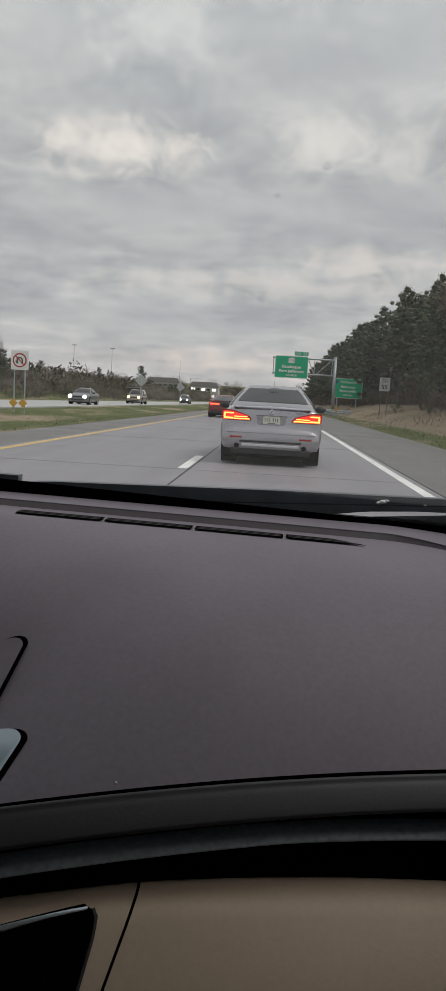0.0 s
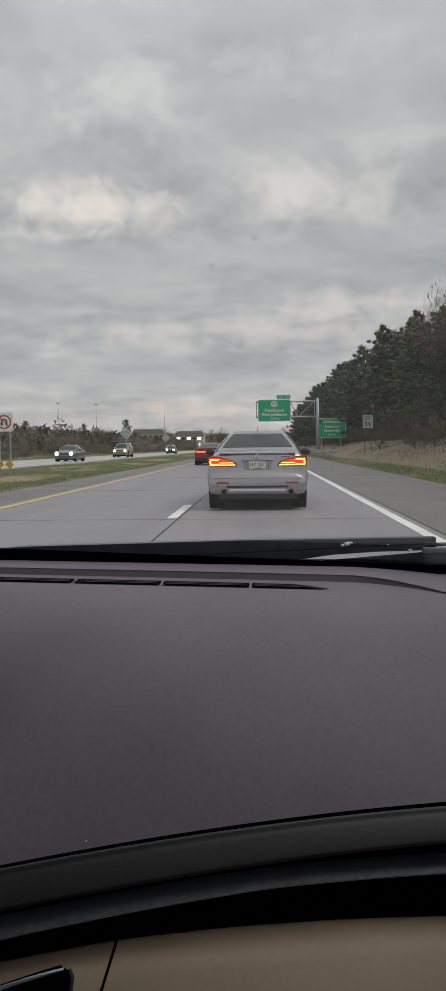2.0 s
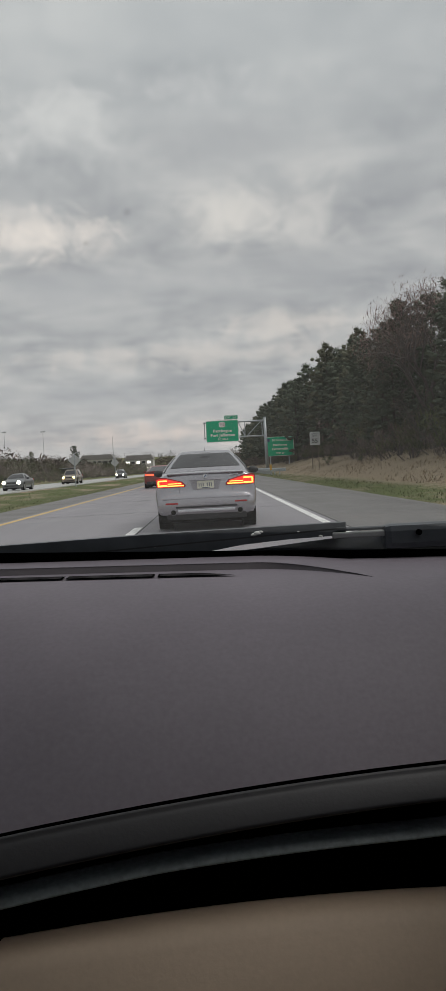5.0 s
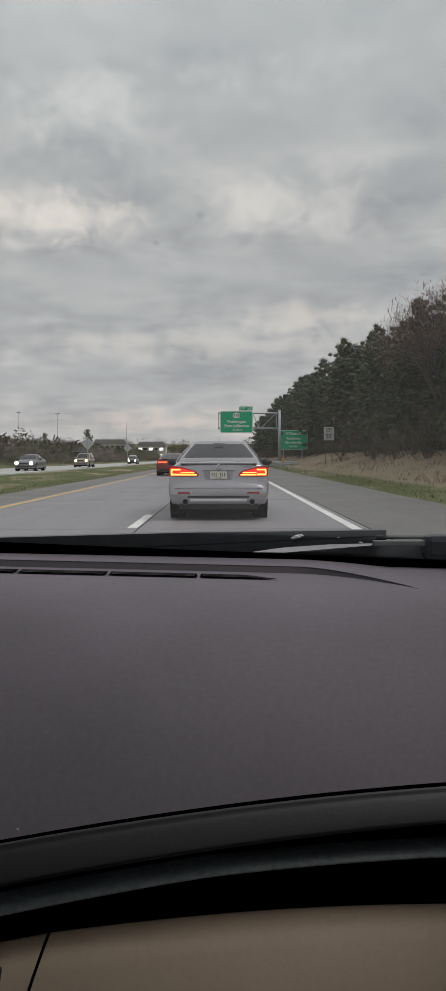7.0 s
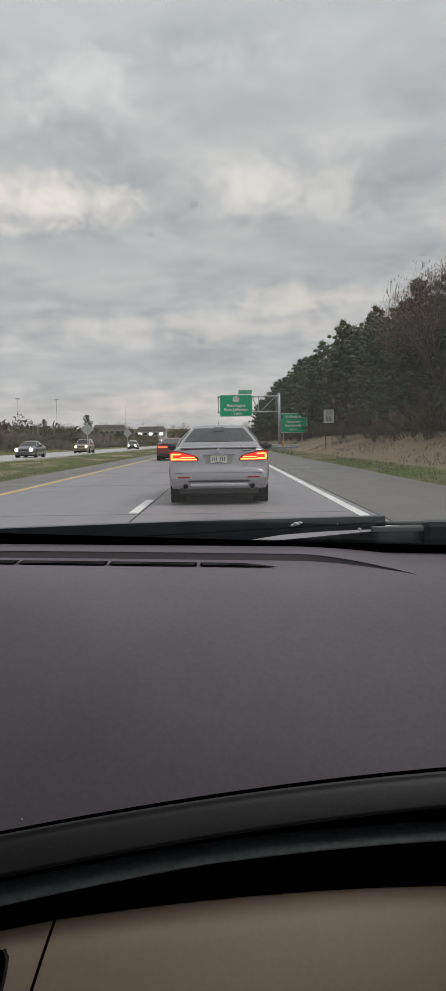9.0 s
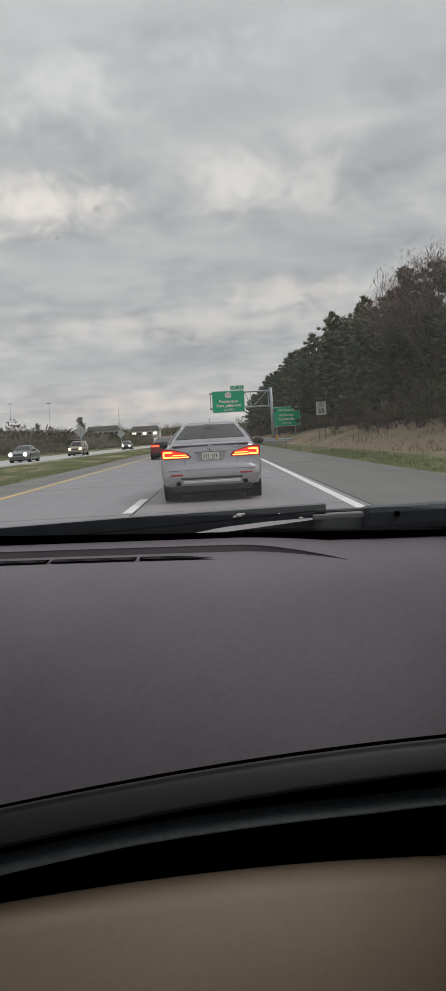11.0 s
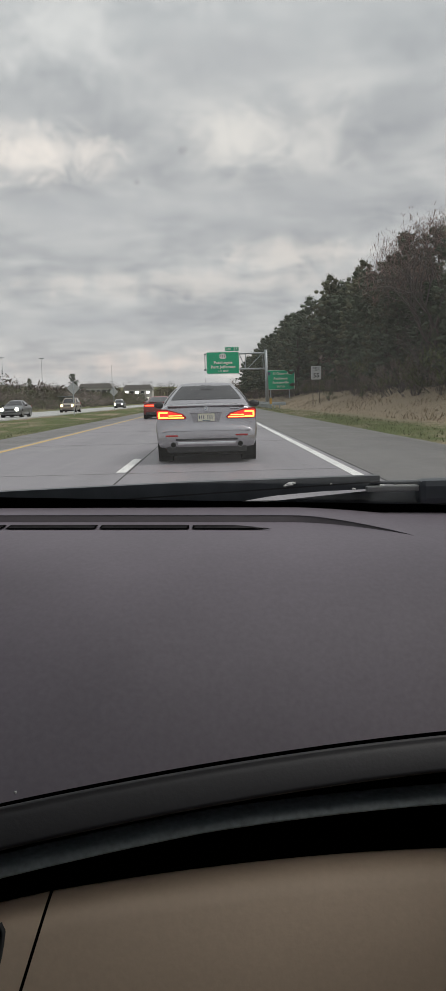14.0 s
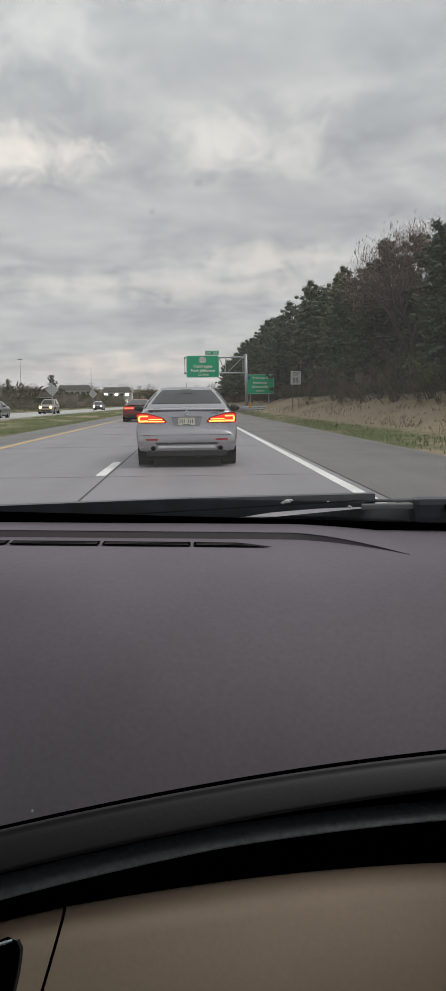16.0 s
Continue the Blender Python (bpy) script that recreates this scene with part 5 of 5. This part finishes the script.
def make_pine(seed, height, label, mat, low=0.28, spread=1.0, branches=44, lumps=6, tufts=26, fat=1.0):
    """A pine: limbs that carry dense rounded bunches of needles."""
    rnd = random.Random(seed)
    t = thing("pine_tree", None, label, "tree", "roadside pines")
    wood, leaf = Soup(), Soup()
    lean = Vector((rnd.uniform(-0.05, 0.05), rnd.uniform(-0.05, 0.05), 0))
    def axis(s):
        return Vector((0, 0, s * height)) + lean * height * s * s + Vector((0.12 * math.sin(s * 5 + seed), 0.12 * math.cos(s * 4 + seed), 0)) * s
    ks = [i / 8 for i in range(9)]
    wood.tube([axis(s) if s else Vector((0, 0, -0.4)) for s in ks], [0.20 * (1 - 0.9 * s) * height / 12 + 0.015 for s in ks], 7)
    for i in range(branches):
        s = low + (1 - low) * ((i + rnd.random()) / branches) ** 0.9
        a = i * 2.4 + rnd.uniform(-0.5, 0.5)
        rel = (s - low) / (1 - low)
        reach = spread * height * (0.19 * max(0.0, 1 - rel ** 2.6) ** 0.8 + 0.035) * rnd.uniform(0.6, 1.15) * (0.7 + 0.3 * min(1, rel * 4))
        tip_rise = rnd.uniform(-0.12, 0.30) + 0.5 * rel
        p0 = axis(s)
        d = Vector((math.cos(a), math.sin(a), tip_rise)).normalized()
        bend = Vector((0, 0, rnd.uniform(-0.05, 0.22)))
        pts = [p0 + d * reach * k / 3 + bend * reach * (k / 3) ** 2 for k in range(4)]
        wood.tube(pts, [0.05 * (1 - 0.75 * k / 3) * (1.2 - rel) for k in range(4)], 3)
        for k in range(lumps):
            frac = 0.3 + 0.72 * (k + 0.5) / lumps
            c = p0 + d * reach * frac + bend * reach * frac ** 2 + Vector((rnd.gauss(0, 0.28 - 0.16 * rel), rnd.gauss(0, 0.28 - 0.16 * rel), rnd.gauss(0.06, 0.17 - 0.08 * rel)))
            size = rnd.uniform(0.34, 0.66) * (1.15 - 0.30 * rel) * height / 12 * fat
            flat = rnd.uniform(0.55, 0.8)
            base = len(leaf.v)
            for v in ICO_V:
                q = v * size * rnd.uniform(0.35, 0.80)
                leaf.v.append(c + Vector((q.x, q.y, q.z * flat)))
            leaf.f += [(f[0] + base, f[1] + base, f[2] + base) for f in ICO_F]
            for q in range(tufts):
                v = direction(rnd, 0.15)
                start = c + Vector((v.x, v.y, v.z * flat)) * size * rnd.uniform(0.45, 1.0)
                leaf.tuft(start, (direction(rnd) * 0.8 + v).normalized(), rnd.uniform(0.10, 0.24) * fat, rnd.uniform(0.018, 0.042) * fat)
    wood.make("trunk", M["bark"], t, True)
    leaf.make("crown", mat, t)
    return t


def make_bare(seed, height, label, name="bare_tree", spread=0.55, depth=5, mat="grey_bark", buds=0):
    rnd = random.Random(seed)
    t = thing(name, None, label, "tree", "bare trees")
    wood, leaf = Soup(), Soup()
    def grow(p, d, length, r, level):
        mid = p + d * length * 0.5 + direction(rnd) * length * 0.06
        end = p + d * length + direction(rnd) * length * 0.08
        wood.tube([p, mid, end], [r, r * 0.8, r * 0.62], 6 if level < 2 else 3)
        if level >= depth:
            for _ in range(buds):
                leaf.tuft(end + direction(rnd) * 0.3, direction(rnd, 0.2), rnd.uniform(0.10, 0.28), 0.012)
            return
        for i in range(3 if level < 2 else rnd.choice((2, 3, 3))):
            nd = (d + direction(rnd, 0.15) * spread * (1.0 + 0.12 * level)).normalized()
            nd.z = max(nd.z, -0.1)
            start = p + (end - p) * rnd.uniform(0.55, 1.0)
            grow(start, nd, length * rnd.uniform(0.62, 0.82), r * 0.58, level + 1)
    grow(Vector((0, 0, -0.3)), Vector((rnd.uniform(-0.06, 0.06), rnd.uniform(-0.06, 0.06), 1)).normalized(), height * 0.27, height * 0.013, 0)
    wood.make("trunk", M[mat], t)
    if buds:
        leaf.make("crown", M["buds"], t)
    return t


def make_shrub(seed, w, h, label, mat, group="roadside shrubs", count=760, fine=1.0):
    rnd = random.Random(seed)
    t = thing("shrub", None, label, "shrub", group)
    wood, leaf = Soup(), Soup()
    n = 9 if fine == 1.0 else 26
    lumps = [(Vector((rnd.gauss(0, w * 0.28), rnd.gauss(0, w * 0.28), h * rnd.uniform(0.2, 0.72))), rnd.uniform(0.35, 0.75) * (1 if n == 9 else 0.75)) for _ in range(n)]
    for c, r in lumps:
        wood.tube([Vector((c.x * 0.25, c.y * 0.25, -0.2)), c * 0.55, c], [0.035, 0.028, 0.012], 4)
        for _ in range(count // n):
            v = direction(rnd, 0.1)
            rr = rnd.random() ** 0.5
            p = c + Vector((v.x * w * 0.30 * r, v.y * w * 0.30 * r, v.z * h * 0.36 * r)) * rr
            leaf.tuft(p, direction(rnd, 0.6), rnd.uniform(0.18, 0.42) * (1 + fine) / 2, rnd.uniform(0.010, 0.032) * fine)
    wood.make("stems", M["grey_bark"], t)
    leaf.make("crown", mat, t)
    return t


def place(kinds, rnd, x, y, k, lift=0.0):
    src = rnd.choice(kinds)
    if src.get("used"):
        ob = copy_thing(src, pose(x, y, 0))
    else:
        ob = src
        src["used"] = 1
    z = ground_z(x, y) + max(0.0, y - 420) ** 1.15 * 0.006 - 0.1 + lift
    ob.matrix_basis = pose(x, y, z, 0, 0, rnd.uniform(0, 360)) @ Matrix.Diagonal((k, k, k * rnd.uniform(0.92, 1.08), 1))
    return ob


def build_trees():
    rnd = random.Random(11)
    pines = [make_pine(s, 12.0, lab, M[m], lo, sp) for s, lab, m, lo, sp in (
        (1, "tall dark green pitch pine on the bank", "needles", 0.06, 1.1), (2, "tall dark pine with a ragged crown", "needles", 0.12, 1.0),
        (3, "olive green pine with open limbs", "needles_olive", 0.05, 1.2), (4, "slim dark pine among others", "needles", 0.30, 0.9))]
    far_pines = [make_pine(s, 12.0, lab, M[m], lo, sp, 36, 4, 14, 1.25) for s, lab, m, lo, sp in (
        (5, "dark green pine farther along the wood", "needles", 0.08, 1.1), (6, "distant dark pine with a ragged crown", "needles", 0.14, 1.0), (7, "distant olive green pine", "needles_olive", 0.08, 1.15))]
    bares = [make_bare(s, 11.0, lab, depth=7 if s == 23 else 5, buds=3 if s == 23 else 5) for s, lab in ((21, "leafless grey-brown tree behind the pines"), (22, "leafless tree with fine upright twigs"), (23, "leafless spreading tree at the wood's edge"))]
    shrubs = [make_shrub(s, 3.6, 2.8, lab, M[m]) for s, lab, m in ((31, "brown leafless brush at the foot of the wood", "brush"), (32, "budding green-brown brush on the bank", "brush_green"), (33, "dense brown brush under the pines", "brush"))]
    thickets = [make_shrub(s, 6.5, h, lab, M[m], "thicket", 4200, 0.5) for s, h, lab, m in ((41, 4.6, "grey-brown leafless thicket across the highway", "thicket"), (42, 4.0, "fine-twigged brown thicket across the highway", "thicket"), (43, 4.3, "budding olive-brown thicket across the highway", "brush_green"))]
    # wood on the right bank
    y = 30.0
    while y < 330:
        step = 2.7 + y * 0.010
        for row, (x0, kk) in enumerate(((14.2, 0.88), (17.4, 1.0), (21.5, 1.12))):
            if row == 2 and rnd.random() < 0.35:
                continue
            x = x0 + rnd.uniform(-1.1, 1.1)
            k = kk * rnd.uniform(0.86, 1.08) * float(np.interp(y, (55, 110, 190), (0.96, 1.10, 1.27)))
            yy = y + rnd.uniform(-1.4, 1.4)
            if 84 < yy < 122 and x < 16.3:
                x += 2.6
            if 47 < yy < 70 and row < 2:
                k *= 0.74
            if rnd.random() < (0.12 if row < 2 else 0.45):
                place(bares[:2], rnd, x, yy, k * 1.0)
            else:
                place(pines if yy < 84 and row < 2 else far_pines, rnd, x, yy, k)
        for _ in range(2):
            place(shrubs, rnd, (11.9 if not 68 < y < 122 else 13.6) + rnd.uniform(-0.7, 3.0), y + rnd.uniform(-1.5, 1.5), rnd.uniform(0.55, 1.15))
        if y < 84:
            place(shrubs, rnd, 11.4 + rnd.uniform(-0.6, 1.8), y + rnd.uniform(-1.5, 1.5), rnd.uniform(0.25, 0.5))
        y += step
    # belt beyond the opposite carriageway
    y = 52.0
    while y < 400:
        for row in range(3):
            x = -30.0 - row * 5 + rnd.uniform(-2, 2)
            yy = y + rnd.uniform(-1.5, 1.5)
            q = rnd.random()
            if q < (0.22 if yy < 90 else 0.07):
                place(far_pines, rnd, x, yy, rnd.uniform(0.34, 0.42) + 0.02 * row)
            elif q < 0.30:
                place(bares[:2], rnd, x, yy, rnd.uniform(0.36, 0.46))
            else:
                place(thickets, rnd, x, yy, rnd.uniform(0.75, 1.05) + 0.05 * row)
        place(thickets, rnd, -27.6 + rnd.uniform(-1, 1), y, rnd.uniform(0.40, 0.60))
        y += 3.0 + y * 0.011
    place(bares[:2], rnd, -33, 92, 0.80)
    place(pines, rnd, -33, 196, 0.62)
    place(bares[2:], rnd, 14.4, 52.5, 1.52)
    place(bares[2:], rnd, 13.9, 60.5, 1.30)
    place(bares[2:], rnd, 17.5, 76, 1.35)


build_trees()


def build_far_wood():
    """Distant wood that closes the view: countless small trees in one mass."""
    rnd = random.Random(5)
    green, brown = Soup(), Soup()
    def clump(x, y, h, w, soup, count):
        z0 = ground_z(x, y) + max(0.0, y - 420) ** 1.15 * 0.006 - 0.3
        for _ in range(count):
            v = direction(rnd)
            s = rnd.random() ** 0.4
            p = Vector((x + v.x * w * s, y + v.y * w * s, z0 + h * 0.55 + v.z * h * 0.45 * s))
            soup.tuft(p, direction(rnd, 0.3), rnd.uniform(0.4, 1.1), rnd.uniform(0.08, 0.26))
        soup.tube([Vector((x, y, z0)), Vector((x, y, z0 + h * 0.6))], [0.2, 0.08], 4)
    for _ in range(420):
        x = rnd.uniform(-330, 190)
        y = rnd.uniform(470, 640)
        if -8 < x < 4:
            continue
        clump(x, y, rnd.uniform(7, 13), rnd.uniform(3, 5), green if rnd.random() < 0.25 else brown, 190)
    # thick low growth behind the belt across the road
    for _ in range(260):
        y = 45 + 350 * rnd.random() ** 1.2
        clump(rnd.uniform(-46, -33), y, rnd.uniform(3.2, 4.8), rnd.uniform(1.8, 3.2), green if rnd.random() < 0.2 else brown, 130)
    for _ in range(130):
        x, y = rnd.uniform(-150, -45), rnd.uniform(170, 440)
        if x > -75 and y > 380:
            continue
        clump(x, y, rnd.uniform(4.5, 8), rnd.uniform(2, 4), green if rnd.random() < 0.2 else brown, 120)
    # undergrowth between the roadside trunks
    for _ in range(420):
        y = 28 + 300 * rnd.random() ** 1.3
        clump(rnd.uniform(15.2, 27), y, rnd.uniform(2.5, 6.5), rnd.uniform(1.4, 2.4), green if rnd.random() < 0.35 else brown, 130)
    for s, mat, lab in ((green, "needles", "dark far-off evergreen wood"), (brown, "brush", "brown leafless far-off wood")):
        tagged(s.make("far_wood", M[mat]), lab, "wood", kind="stuff")


build_far_wood()


def build_verge_grass():
    """Dry tufts on the bank and short grass at the shoulder's edge."""
    rnd = random.Random(8)
    dry, green = Soup(), Soup()
    for _ in range(9000):
        y = 18 + 130 * rnd.random() ** 1.6
        x = rnd.uniform(7.8, 14.5)
        z = ground_z(x, y)
        if noise.noise((x * 0.35, y * 0.22, 2.0)) < -0.12:
            continue
        dry.tuft(Vector((x, y, z - 0.02)), direction(rnd, 0.9), rnd.uniform(0.08, 0.22), rnd.uniform(0.01, 0.035))
    for _ in range(9000):
        y = 12 + 110 * rnd.random() ** 1.6
        x = rnd.uniform(5.6, 7.5) if rnd.random() < 0.35 else rnd.uniform(-14.8, -7.2)
        green.tuft(Vector((x, y, ground_z(x, y) - 0.02)), direction(rnd, 1.5), rnd.uniform(0.04, 0.12), rnd.uniform(0.008, 0.025))
    M["dry_grass"] = material("dry_grass_blades", (0.31, 0.25, 0.17), 0.95, islands=0.2, spec=0.1)
    M["green_grass"] = material("spring_grass_blades", (0.155, 0.165, 0.08), 0.9, islands=0.35, spec=0.1)
    tagged(dry.make("dry_grass", M["dry_grass"]), "dry tan grass tufts on the bank", "grass", kind="stuff")
    tagged(green.make("grass", M["green_grass"]), "short spring grass along the verges", "grass", kind="stuff")


build_verge_grass()
